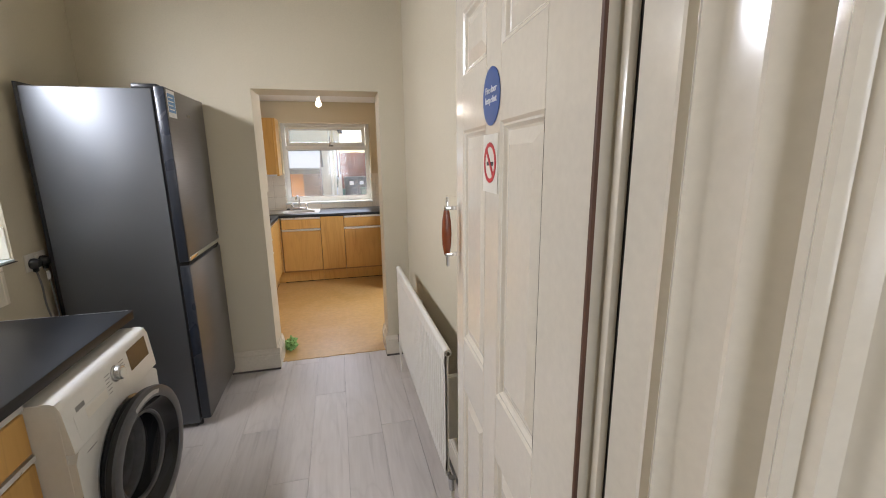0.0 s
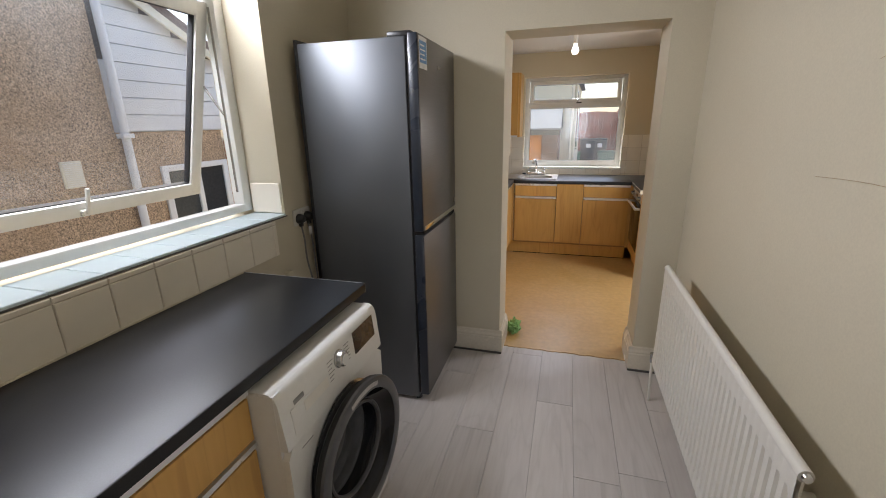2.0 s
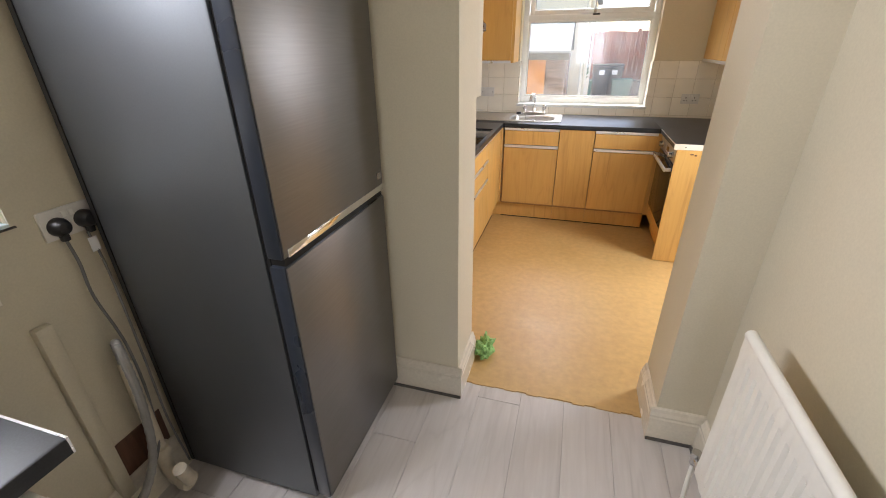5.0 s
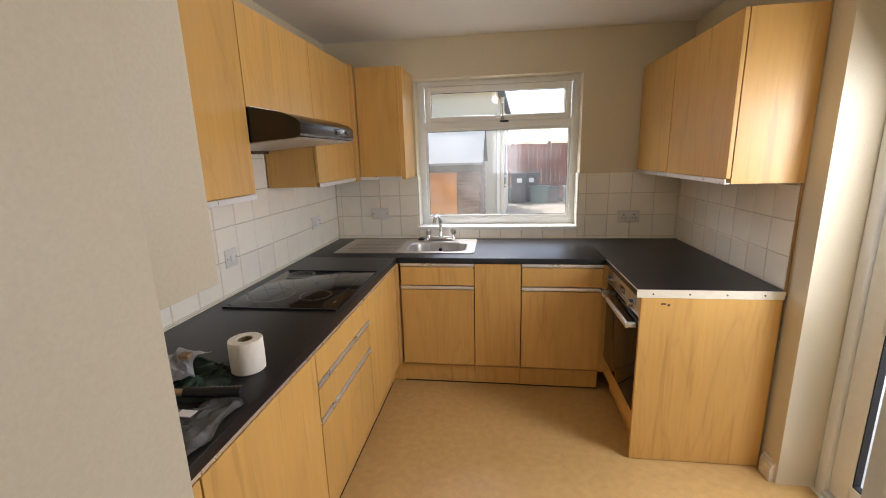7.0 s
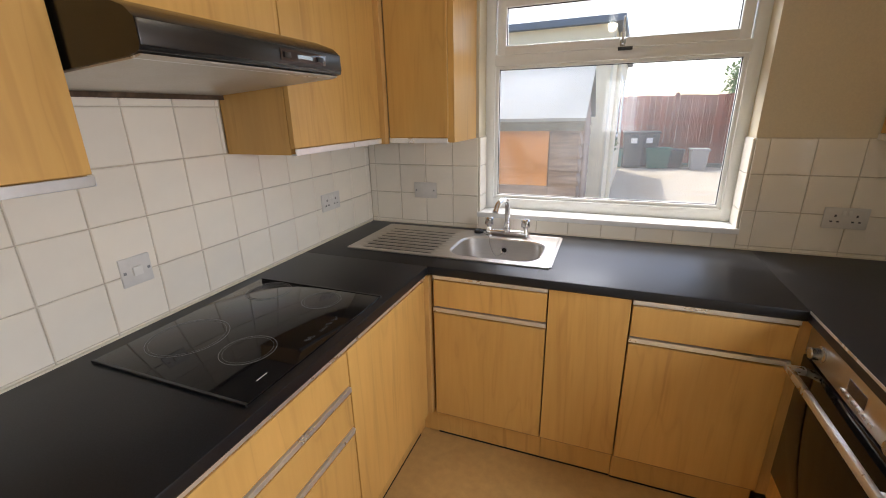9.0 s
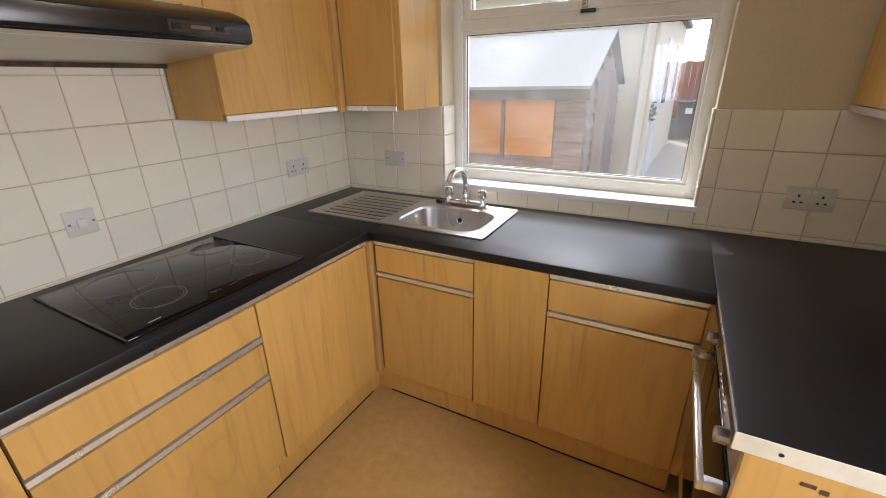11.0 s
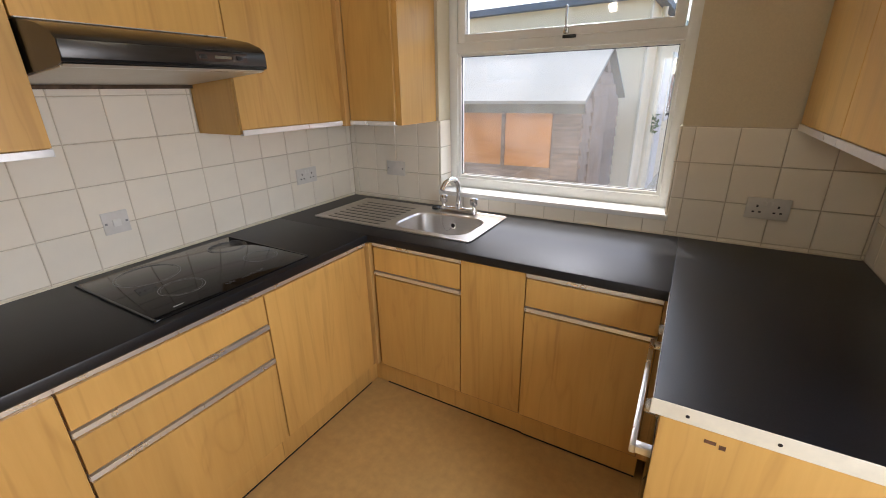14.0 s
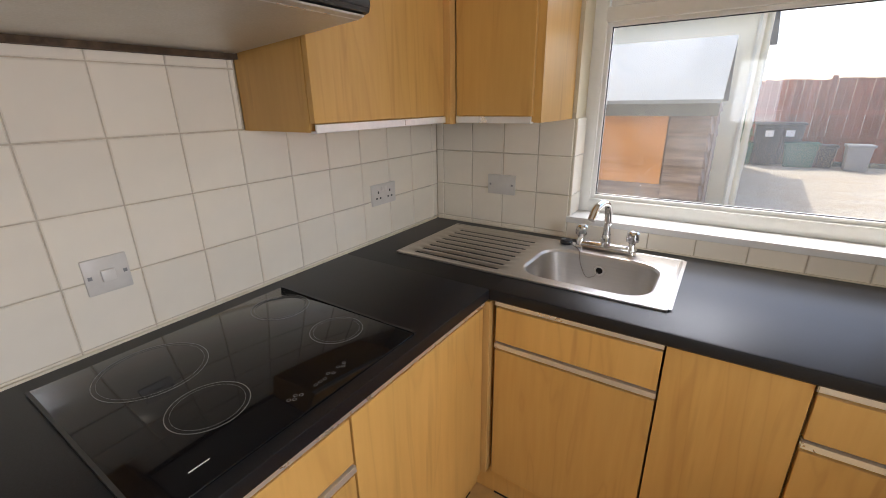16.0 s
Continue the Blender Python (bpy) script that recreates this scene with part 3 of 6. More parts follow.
def tile_piece(parent, material, size, place, turn, bevel=0.0025):
    """One glazed tile: size across, up and thick; turn faces it out of its wall."""
    key = (material, round(size[0], 3), round(size[1], 3), round(size[2], 4))
    if key not in TILE_MESH:
        bm = bmesh.new()
        w, h, d = size
        rim = [bm.verts.new(p) for p in ((-w / 2, -h / 2, 0), (w / 2, -h / 2, 0), (w / 2, h / 2, 0), (-w / 2, h / 2, 0))]
        mid = [bm.verts.new((v.co.x, v.co.y, d - bevel)) for v in rim]
        top = [bm.verts.new((v.co.x - math.copysign(bevel, v.co.x), v.co.y - math.copysign(bevel, v.co.y), d)) for v in rim]
        for a, b in ((rim, mid), (mid, top)):
            for k in range(4):
                bm.faces.new((a[k], a[(k + 1) % 4], b[(k + 1) % 4], b[k]))
        bm.faces.new(top)
        TILE_MESH[key] = finish("tile", bm, material, False)
    ob = new("tile", TILE_MESH[key])
    ob.parent = parent
    ob.matrix_basis = Matrix.Translation(place) @ turn @ pose(0, 0, 0, random.uniform(-0.35, 0.35), random.uniform(-0.35, 0.35), 0)


def tile_field(parent, material, along, fixed, facing, u0, u1, v0, v1, ustart, vstart, pitch=0.157, gap=0.003, holes=()):
    """Tiles in a running grid over a wall patch, cut at its edges."""
    if along == "y":
        turn = Matrix(((0, 0, facing, 0), (facing, 0, 0, 0), (0, 1, 0, 0), (0, 0, 0, 1)))
    elif along == "x":
        turn = Matrix(((-facing, 0, 0, 0), (0, 0, facing, 0), (0, 1, 0, 0), (0, 0, 0, 1)))
    k0, k1 = math.floor((u0 - ustart) / pitch), math.ceil((u1 - ustart) / pitch)
    j0, j1 = math.floor((v0 - vstart) / pitch), math.ceil((v1 - vstart) / pitch)
    for k in range(k0, k1):
        for j in range(j0, j1):
            a, b = max(u0, ustart + k * pitch), min(u1, ustart + (k + 1) * pitch)
            c, d = max(v0, vstart + j * pitch), min(v1, vstart + (j + 1) * pitch)
            if b - a < 0.012 or d - c < 0.010:
                continue
            u, v = (a + b) / 2, (c + d) / 2
            if any(h[0] < u < h[1] and h[2] < v < h[3] for h in holes):
                continue
            place = (fixed, u, v) if along == "y" else (u, fixed, v)
            tile_piece(parent, material, (b - a - gap, d - c - gap, 0.0075), place, turn)


# grout beds stand a little proud of the plaster, tiles prouder still
bed_l = setting("tiled_splashback_left", B((LEFT2, -1.4955, NEAR2, BACK, 0.88, 1.40), (LEFT2, -1.4955, 4.72, 5.34, 1.40, 1.735)), "grout", "cream glazed wall tiles with beige grout", "wall tiles")
tile_field(bed_l, "tile", "y", -1.4975, 1, NEAR2, BACK - 0.004, 0.90, 1.38, 4.845, 0.910, 0.1583)
tile_field(bed_l, "tile", "y", -1.4975, 1, 4.725, 5.335, 1.381, 1.73, 4.845, 1.381, 0.1583)
bed_b = setting("tiled_splashback_back", B((LEFT2 + 0.005, -0.836, BACK - 0.0045, BACK, 0.88, 1.40), (0.358, RIGHT2 - 0.005, BACK - 0.0045, BACK, 0.88, 1.382), (-0.836, 0.358, BACK - 0.0045, BACK, 0.88, 0.965)), "grout", "cream glazed tiles round the window", "wall tiles")
tile_field(bed_b, "tile", "x", BACK - 0.0025, -1, -1.488, -0.836, 0.90, 1.38, -1.450, 0.920)
tile_field(bed_b, "tile", "x", BACK - 0.0025, -1, 0.358, 1.0505, 0.90, 1.38, 0.409, 0.918)
tile_field(bed_b, "tile", "x", BACK - 0.0025, -1, -0.836, 0.358, 0.885, 0.968, -0.836, 0.811)
bed_v = setting("tiled_reveal", B((-0.836, -0.8315, BACK, 6.44, 0.98, 1.38), (0.3535, 0.358, BACK, 6.44, 0.98, 1.38)), "grout", "cream glazed tiles in the window reveal", "wall tiles")
tile_field(bed_v, "tile", "y", -0.8335, 1, BACK - 0.005, 6.43, 0.99, 1.38, BACK - 0.005, 0.920, gap=0.002)
tile_field(bed_v, "tile", "y", 0.3555, -1, BACK - 0.005, 6.43, 0.99, 1.38, BACK - 0.005, 0.918, gap=0.002)
bed_r = setting("tiled_splashback_right", B((1.0525, RIGHT2, 5.098, BACK, 0.88, 1.40)), "grout", "white glazed wall tiles with a brown edge", "wall tiles")
tile_field(bed_r, "tile", "y", 1.0545, -1, 5.102, BACK - 0.0095, 0.90, 1.38, 5.105, 0.895)
part("edge_trim", B((1.0455, 1.055, 5.094, 5.101, 0.89, 1.385)), "carcass", bed_r, "brown tile edge")
bed_1 = setting("tiled_splashback_utility", B((LEFT1, -1.6405, 0.542, 2.385, 0.94, 1.12)), "grout", "cream glazed tiles under the window sill", "wall tiles")
tile_field(bed_1, "tile", "y", -1.6425, 1, 0.545, 2.385, 0.941, 1.119, 1.253, 0.940, 0.1580)

# ---- kitchen window ----
def window_frame(w, bars, name="window_frame"):
    return part(name, B(*bars, bevel=0.006), "upvc", w)


def kitchen_window():
    w = thing("window_1", (-0.239, 6.45, 0.985), "white upvc kitchen window with a top vent, misted glass", "window")
    w["kind"] = "structure"
    x0, x1, z0, z1 = -0.838, 0.360, 0.985, 2.074
    f0, f1 = 6.440, 6.505
    fr = part("window_frame", B((x0, x0 + 0.052, f0, f1, z0, z1), (x1 - 0.052, x1, f0, f1, z0, z1), (x0 + 0.04, x1 - 0.04, f0 + 0.001, f1, z0, z0 + 0.062), (x0 + 0.04, x1 - 0.04, f0 + 0.001, f1, z1 - 0.042, z1), (x0 + 0.04, x1 - 0.04, f0 + 0.0005, f1, 1.722, 1.776), bevel=0.007), "upvc", w)
    part("bead", B((x0 + 0.050, x0 + 0.068, f0 + 0.012, f1 - 0.01, 1.045, 1.725), (x1 - 0.068, x1 - 0.050, f0 + 0.012, f1 - 0.01, 1.045, 1.725), (x0 + 0.06, x1 - 0.06, f0 + 0.013, f1 - 0.01, 1.045, 1.063), (x0 + 0.06, x1 - 0.06, f0 + 0.013, f1 - 0.01, 1.707, 1.725), bevel=0.003), "upvc", fr)
    part("gasket", B((x0 + 0.066, x0 + 0.071, f0 + 0.024, f0 + 0.03, 1.062, 1.709), (x1 - 0.071, x1 - 0.066, f0 + 0.024, f0 + 0.03, 1.062, 1.709), (x0 + 0.068, x1 - 0.068, f0 + 0.024, f0 + 0.03, 1.061, 1.066), (x0 + 0.068, x1 - 0.068, f0 + 0.024, f0 + 0.03, 1.704, 1.709)), "gasket", fr)
    p = part("pane", B((x0 + 0.06, x1 - 0.06, f0 + 0.030, f0 + 0.034, 1.055, 1.715)), "pane_hazed", w, "glass misted with condensation streaks", False)
    p.visible_shadow = False
    a, b, c, d = x0 + 0.060, x1 - 0.060, 1.772, 2.030
    vent = part("vent_sash", B((a, a + 0.046, f0 - 0.012, f1 - 0.02, c, d), (b - 0.046, b, f0 - 0.012, f1 - 0.02, c, d), (a + 0.03, b - 0.03, f0 - 0.0115, f1 - 0.02, c, c + 0.042), (a + 0.03, b - 0.03, f0 - 0.0115, f1 - 0.02, d - 0.046, d), bevel=0.006), "upvc", w)
    part("gasket", B((a + 0.044, a + 0.049, f0 + 0.006, f0 + 0.012, c + 0.04, d - 0.044), (b - 0.049, b - 0.044, f0 + 0.006, f0 + 0.012, c + 0.04, d - 0.044), (a + 0.044, b - 0.044, f0 + 0.006, f0 + 0.012, c + 0.039, c + 0.044), (a + 0.044, b - 0.044, f0 + 0.006, f0 + 0.012, d - 0.049, d - 0.044)), "gasket", vent)
    p = part("pane", B((a + 0.03, b - 0.03, f0 + 0.013, f0 + 0.017, c + 0.03, d - 0.03)), "pane", vent, smooth=False)
    p.visible_shadow = False
    xh = -0.195
    bm = B((xh - 0.012, xh + 0.012, f0 - 0.026, f0 - 0.012, c + 0.006, c + 0.034), (xh - 0.005, xh + 0.005, f0 - 0.038, f0 - 0.026, c + 0.018, c + 0.125), bevel=0.003)
    part("handle", bm, "silver", vent, "grey lever handle")
    part("keep", B((xh - 0.018, xh + 0.045, f0 - 0.012, f0 - 0.001, c - 0.012, c + 0.003), bevel=0.002), "black", w)
    part("window_sill", B((x0 - 0.002, x1 + 0.004, BACK - 0.014, f0 + 0.004, 0.966, 0.992), bevel=0.003), "upvc", w, "white sill board")


kitchen_window()


def utility_window():
    w = thing("window_2", (-1.85, 1.86, 1.15), "white upvc window, its lower sash tilted open outwards", "window")
    w["kind"] = "structure"
    y0, y1, z0, z1, x0, x1 = 1.25, 2.475, 1.150, 2.52, -1.90, -1.835
    fr = part("window_frame", B((x0, x1, y0, y0 + 0.055, z0, z1), (x0, x1, y1 - 0.055, y1, z0, z1), (x0, x1 - 0.0005, y0 + 0.04, y1 - 0.04, z0, z0 + 0.038), (x0, x1 - 0.0005, y0 + 0.04, y1 - 0.04, z1 - 0.055, z1), (x0, x1 - 0.0005, y0 + 0.04, y1 - 0.04, 2.108, 2.182), bevel=0.006), "upvc", w)
    p = part("pane", B((-1.872, -1.868, y0 + 0.05, y1 - 0.05, 2.175, z1 - 0.05)), "pane", w, smooth=False)
    p.visible_shadow = False
    # top-hung sash, swung out at its foot
    tilt = Matrix.Translation((-1.885, 0, 2.105)) @ Matrix.Rotation(radians(15.5), 4, "Y") @ Matrix.Translation((1.885, 0, -2.105))
    a, b, c, d = y0 + 0.050, y1 - 0.050, 1.205, 2.100
    xa, xb = -1.915, -1.865

    def tilted(*boxes, bevel=0.0):
        bm = bmesh.new()
        for q in boxes:
            box(bm, *q, bevel=bevel)
        bmesh.ops.transform(bm, matrix=tilt, verts=bm.verts)
        return bm
    sash = part("sash", tilted((xa, xb, a, a + 0.062, c, d), (xa, xb, b - 0.062, b, c, d), (xa, xb - 0.0005, a + 0.05, b - 0.05, c, c + 0.062), (xa, xb - 0.0005, a + 0.05, b - 0.05, d - 0.062, d), bevel=0.006), "upvc", w)
    part("gasket", tilted((xa + 0.01, xb - 0.012, a + 0.060, a + 0.068, c + 0.06, d - 0.06), (xa + 0.01, xb - 0.012, b - 0.068, b - 0.060, c + 0.06, d - 0.06), (xa + 0.01, xb - 0.012, a + 0.06, b - 0.06, c + 0.060, c + 0.066), (xa + 0.01, xb - 0.012, a + 0.06, b - 0.06, d - 0.066, d - 0.06)), "gasket", sash)
    p = part("pane", tilted((-1.893, -1.889, a + 0.05, b - 0.05, c + 0.05, d - 0.05)), "pane_glare", sash, smooth=False)
    p.visible_shadow = False
    part("handle", tilted((xb, xb + 0.016, 1.835, 1.875, c + 0.012, c + 0.034), (xb + 0.012, xb + 0.026, 1.848, 1.862, c + 0.018, c + 0.125), bevel=0.004), "plastic", sash, "white lever handle")
    part("latch_key", tilted((xb + 0.014, xb + 0.024, 1.828, 1.836, c + 0.016, c + 0.03)), "silver", sash)
    for y in (y0 + 0.052, y1 - 0.056):
        bm = bmesh.new()
        tube(bm, [(-1.870, y, 1.62), (-2.002, y, 1.80)], 0.006, 8, 1)
        tube(bm, [(-1.866, y, 1.25), (-1.866, y, 2.08)], 0.006, 8, 1)
        part("stay", bm, "silver", w, "steel friction stay")
    sill = part("window_sill", B((-1.838, LEFT1 - 0.002, y0, y1, 1.105, 1.126)), "grout", w, "tiled window sill")
    yk = y1
    while yk > y0 + 0.02:
        ya = max(y0, yk - 0.152)
        tile_piece(sill, "sill_tile", (0.190, yk - ya - 0.003, 0.010), Vector((-1.736, (yk + ya) / 2, 1.126)) - ORIGIN[w], Matrix.Identity(4))
        yk -= 0.152
    part("sill_edge", B((LEFT1 - 0.002, LEFT1 + 0.007, y0 - 0.02, y1 + 0.01, 1.120, 1.1245)), "screed", w, "dark grout line under the sill tiles")
    for y, s in ((y1 - 0.0005, -1), (y0 + 0.0005, 1)):
        turn = Matrix(((-s, 0, 0, 0), (0, 0, s, 0), (0, 1, 0, 0), (0, 0, 0, 1)))
        tile_piece(sill, "tile", (0.175, 0.150, 0.008), Vector((-1.741, y, 1.214)) - ORIGIN[w], turn)


utility_window()


def back_door():
    """The half-glazed back door, closed in its frame."""
    d = thing("door_2", (1.10, 4.51, 0.0), "white upvc half-glazed back door with a lever handle, closed", "door")
    d["kind"] = "structure"
    y0, y1 = 4.052, 4.973
    part("door_frame", B((1.215, 1.295, y0, y0 + 0.055, 0, 2.078), (1.215, 1.295, y1 - 0.055, y1, 0, 2.078), (1.215, 1.295, y0 + 0.04, y1 - 0.04, 2.02, 2.078), (1.215, 1.295, y0 + 0.04, y1 - 0.04, 0.0, 0.035), bevel=0.006), "upvc", d)
    a, b = y0 + 0.058, y1 - 0.058
    leaf = part("leaf", B((1.228, 1.28, a, a + 0.105, 0.04, 2.015), (1.228, 1.28, b - 0.105, b, 0.04, 2.015), (1.228, 1.28, a + 0.09, b - 0.09, 0.04, 0.15), (1.228, 1.28, a + 0.09, b - 0.09, 1.91, 2.015), (1.228, 1.28, a + 0.09, b - 0.09, 0.82, 0.93), bevel=0.006), "upvc", d)
    for c, e in ((0.145, 0.825), (0.925, 1.915)):
        p = part("pane", B((1.25, 1.256, a + 0.095, b - 0.095, c, e)), "pane", leaf, smooth=False)
        p.visible_shadow = False
        part("gasket", B((1.232, 1.258, a + 0.100, a + 0.110, c, e), (1.232, 1.258, b - 0.110, b - 0.100, c, e), (1.232, 1.258, a + 0.1, b - 0.1, c, c + 0.010), (1.232, 1.258, a + 0.1, b - 0.1, e - 0.010, e)), "gasket", leaf)
    yh = a + 0.05
    part("handle_plate", B((1.216, 1.228, yh - 0.015, yh + 0.015, 0.93, 1.16), bevel=0.004), "upvc", leaf)
    bm = B((1.176, 1.19, yh - 0.010, yh + 0.115, 1.21, 1.226), bevel=0.004)
    disc(bm, (1.218, yh, 1.218), (-1, 0, 0), 0.010, 0.009, 0.034, 14)
    part("lever", bm, "upvc", leaf)
    part("keyhole", B((1.215, 1.217, yh - 0.004, yh + 0.004, 0.975, 0.995)), "black", leaf)


back_door()


# ---- utility room things ----
def rail_bar(bm, along, u0, u1, front, z, out, h=0.026):
    """A J-shaped aluminium handle rail along the top of a door; out is the way it faces (+1 or -1)."""
    prof = [(0, -h), (0.004, -h), (0.006, -0.006), (0.016, -0.004), (0.018, -0.016), (0.0205, -0.016), (0.0205, 0.0), (0.0, 0.002)]
    if along == "y":
        extrude_profile(bm, [Vector((front + out * (p - 0.016), u0, z + q)) for p, q in prof], (0, u0, 0), (0, u1, 0))
    else:
        extrude_profile(bm, [Vector((u0, front + out * (p - 0.016), z + q)) for p, q in prof], (u0, 0, 0), (u1, 0, 0))


def base_unit(name, along, u0, u1, front, back, out, fronts, label, group="", z_top=0.862, plinth=True, ztoe=0.145):
    """A floor unit. fronts: (u0, u1, z0, z1, rail) for each door or drawer front; out: the way the fronts face."""
    mid = (u0 + u1) / 2
    base = (back + (front - back) / 2, mid, 0) if along == "y" else (mid, back + (front - back) / 2, 0)
    t = thing(name, base, label, "cabinet", group)

    def q(a, b, f0, f1, z0, z1):
        lo, hi = min(f0, f1), max(f0, f1)
        return (lo, hi, a, b, z0, z1) if along == "y" else (a, b, lo, hi, z0, z1)
    body = front - out * 0.021
    part("body", B(q(u0 + 0.001, u1 - 0.001, back, body, ztoe, z_top)), "carcass", t, smooth=False)
    for a, b, z0, z1, rail in fronts:
        top = z1 - (0.027 if rail else 0)
        nm = "drawer" if z1 - z0 < 0.32 else "door"
        f = part(nm, B(q(a + 0.002, b - 0.002, body + out * 0.003, front, z0, top), bevel=0.0012, seg=1), "beech", t)
        if rail:
            bm = bmesh.new()
            rail_bar(bm, along, a + 0.001, b - 0.001, front, z1, out)
            part("handle_rail", bm, "alu", f, "aluminium handle rail")
    if plinth:
        part("plinth", B(q(u0, u1, front - out * 0.060, front - out * 0.075, 0.004, ztoe - 0.001)), "beech", t)
        part("plinth_seal", B(q(u0, u1, front - out * 0.0585, front - out * 0.061, 0.0, 0.008)), "gap", t)
    return t


u1a = base_unit("base_cabinet", "y", 0.545, 1.027, -1.060, -1.60, 1, [(0.545, 1.027, 0.735, 0.894, 1), (0.545, 1.027, 0.15, 0.728, 1)], "beech laminate base cabinet with a drawer and aluminium rails", "utility room cabinets", 0.901)
u1b = base_unit("base_cabinet", "y", 1.029, 1.455, -1.060, -1.60, 1, [(1.029, 1.455, 0.735, 0.894, 1), (1.029, 1.455, 0.15, 0.728, 1)], "beech laminate base cabinet with a drawer beside the washing machine", "utility room cabinets", 0.901)
for c, y in ((u1b, 1.075), (u1a, 0.965)):
    part("child_lock", B((-1.060, -1.046, y - 0.022, y + 0.022, 0.790, 0.832), (-1.060, -1.050, y - 0.012, y + 0.012, 0.710, 0.795), bevel=0.005), "plastic", c, "white plastic child lock")
bm = bmesh.new()
prof = [(-1.638, 0.902), (-1.046, 0.902), (-1.042, 0.905), (-1.042, 0.934), (-1.0433, 0.938), (-1.048, 0.940), (-1.638, 0.940)]
extrude_profile(bm, [Vector((x, 0.543, z)) for x, z in prof], (0, 0.543, 0), (0, 2.130, 0))
wt1 = solo("worktop", bm, "worktop", (-1.33, 1.39, 0.902), "black laminate worktop over the washing machine", "worktop")
part("end_strip", B((-1.637, -1.044, 2.130, 2.1345, 0.9025, 0.9405)), "alu", wt1, "pale metal end strip")
part("sealant", B((-1.640, -1.630, 0.56, 2.12, 0.9395, 0.946)), "cream_edge", wt1)
bm = B((-1.62, -1.60, 2.09, 2.11, 0.86, 0.9015), (-1.60, -1.08, 1.45, 2.10, 0.888, 0.9015))
solo("worktop_batten", bm, "handle_wood", (-1.33, 1.8, 0.86), "bare wooden batten under the worktop", "batten")


def washing_machine():
    y0, y1, xf, xb, zt = 1.458, 2.068, -0.962, -1.53, 0.882
    t = thing("washing_machine", (-1.25, 1.78, 0), "white front-loading washing machine with a graphite door standing ajar", "washing machine")
    bm = B((xb, xf - 0.17, y0 + 0.001, y1 - 0.001, 0.026, zt - 0.001), (xb + 0.02, xf - 0.0225, y0, y0 + 0.03, 0.025, zt - 0.004), (xb + 0.02, xf - 0.0225, y1 - 0.03, y1, 0.025, zt - 0.004), (xb + 0.02, xf - 0.036, y0 + 0.002, y1 - 0.002, zt - 0.05, zt), (xb + 0.02, xf - 0.0235, y0 + 0.004, y1 - 0.004, 0.028, 0.06))
    body = part("body", bm, "white", t)
    bm = bmesh.new()
    py0, py1, pz0, pz1, pcy, pcz, seg = y0 + 0.001, y1 - 0.001, 0.03, 0.702, 1.758, 0.474, 64
    hole, edge, side = [], [], []
    for k in range(seg):
        dy, dz = math.cos(2 * math.pi * k / seg), math.sin(2 * math.pi * k / seg)
        hole.append(bm.verts.new((xf, pcy + 0.222 * dy, min(pcz + 0.222 * dz, pz1 - 0.001))))
        s = min((py1 - pcy) / dy if dy > 1e-6 else 9e9, (py0 - pcy) / dy if dy < -1e-6 else 9e9, (pz1 - pcz) / dz if dz > 1e-6 else 9e9, (pz0 - pcz) / dz if dz < -1e-6 else 9e9)
        edge.append(bm.verts.new((xf, pcy + dy * s, pcz + dz * s)))
        side.append(bm.verts.new((xf - 0.025, pcy + dy * s, pcz + dz * s)))
    for k in range(seg):
        j = (k + 1) % seg
        bm.faces.new((hole[k], hole[j], edge[j], edge[k]))
        bm.faces.new((edge[k], edge[j], side[j], side[k]))
    part("front_panel", bm, "white", body)
    bm = bmesh.new()
    fas = [(xf - 0.03, 0.705), (xf + 0.002, 0.705), (xf + 0.002, 0.717), (xf - 0.012, 0.852), (xf - 0.020, 0.872), (xf - 0.035, 0.883), (xf - 0.06, 0.885)]
    extrude_profile(bm, [Vector((x, y0 + 0.001, z)) for x, z in fas], (0, y0, 0), (0, y1 - 0.002, 0))
    fascia = part("control_panel", bm, "white", body)
    tilt = Vector((0.135, 0, 0.014)).normalized()

    def on_fascia(y, z, lift=0.0):
        f = (z - 0.70) / 0.135
        return Vector((xf + 0.002 - 0.014 * f + lift, y, z + 0.017))

    def patch(ya, yb, za, zb, lift=0.0015):
        bm = bmesh.new()
        v = [bm.verts.new(on_fascia(y, z, k)) for k in (0.0003, lift) for y, z in ((ya, za), (yb, za), (yb, zb), (ya, zb))]
        for f in ((4, 5, 6, 7), (0, 1, 5, 4), (1, 2, 6, 5), (2, 3, 7, 6), (3, 0, 4, 7)):
            bm.faces.new([v[i] for i in f])
        return bm
    bm = bmesh.new()
    lathe(bm, on_fascia(1.768, 0.800), tilt, [(0.031, 0), (0.031, 0.004), (0.028, 0.006), (0.026, 0.022), (0.022, 0.026), (0.0, 0.026)], 32)
    dial = part("dial", bm, "silver", body, "silver programme dial")
    bm = bmesh.new()
    lathe(bm, on_fascia(1.768, 0.800, 0.0265), tilt, [(0.019, 0), (0.019, 0.0015), (0, 0.0015)], 24)
    part("dial_cap", bm, "white", dial)
    part("display", patch(1.872, 2.030, 0.755, 0.838), "display", body, "dark display window")
    part("detergent_drawer", patch(1.500, 1.690, 0.712, 0.792, 0.0012), "white", body)
    part("drawer_pull", patch(1.560, 1.688, 0.748, 0.782, 0.0020), "plastic", body, "recessed drawer pull")
    part("maker_mark", patch(1.520, 1.568, 0.796, 0.812, 0.0008), "print_grey", body)
    part("mark_line", patch(1.524, 1.566, 0.789, 0.7915, 0.0008), "black", body)
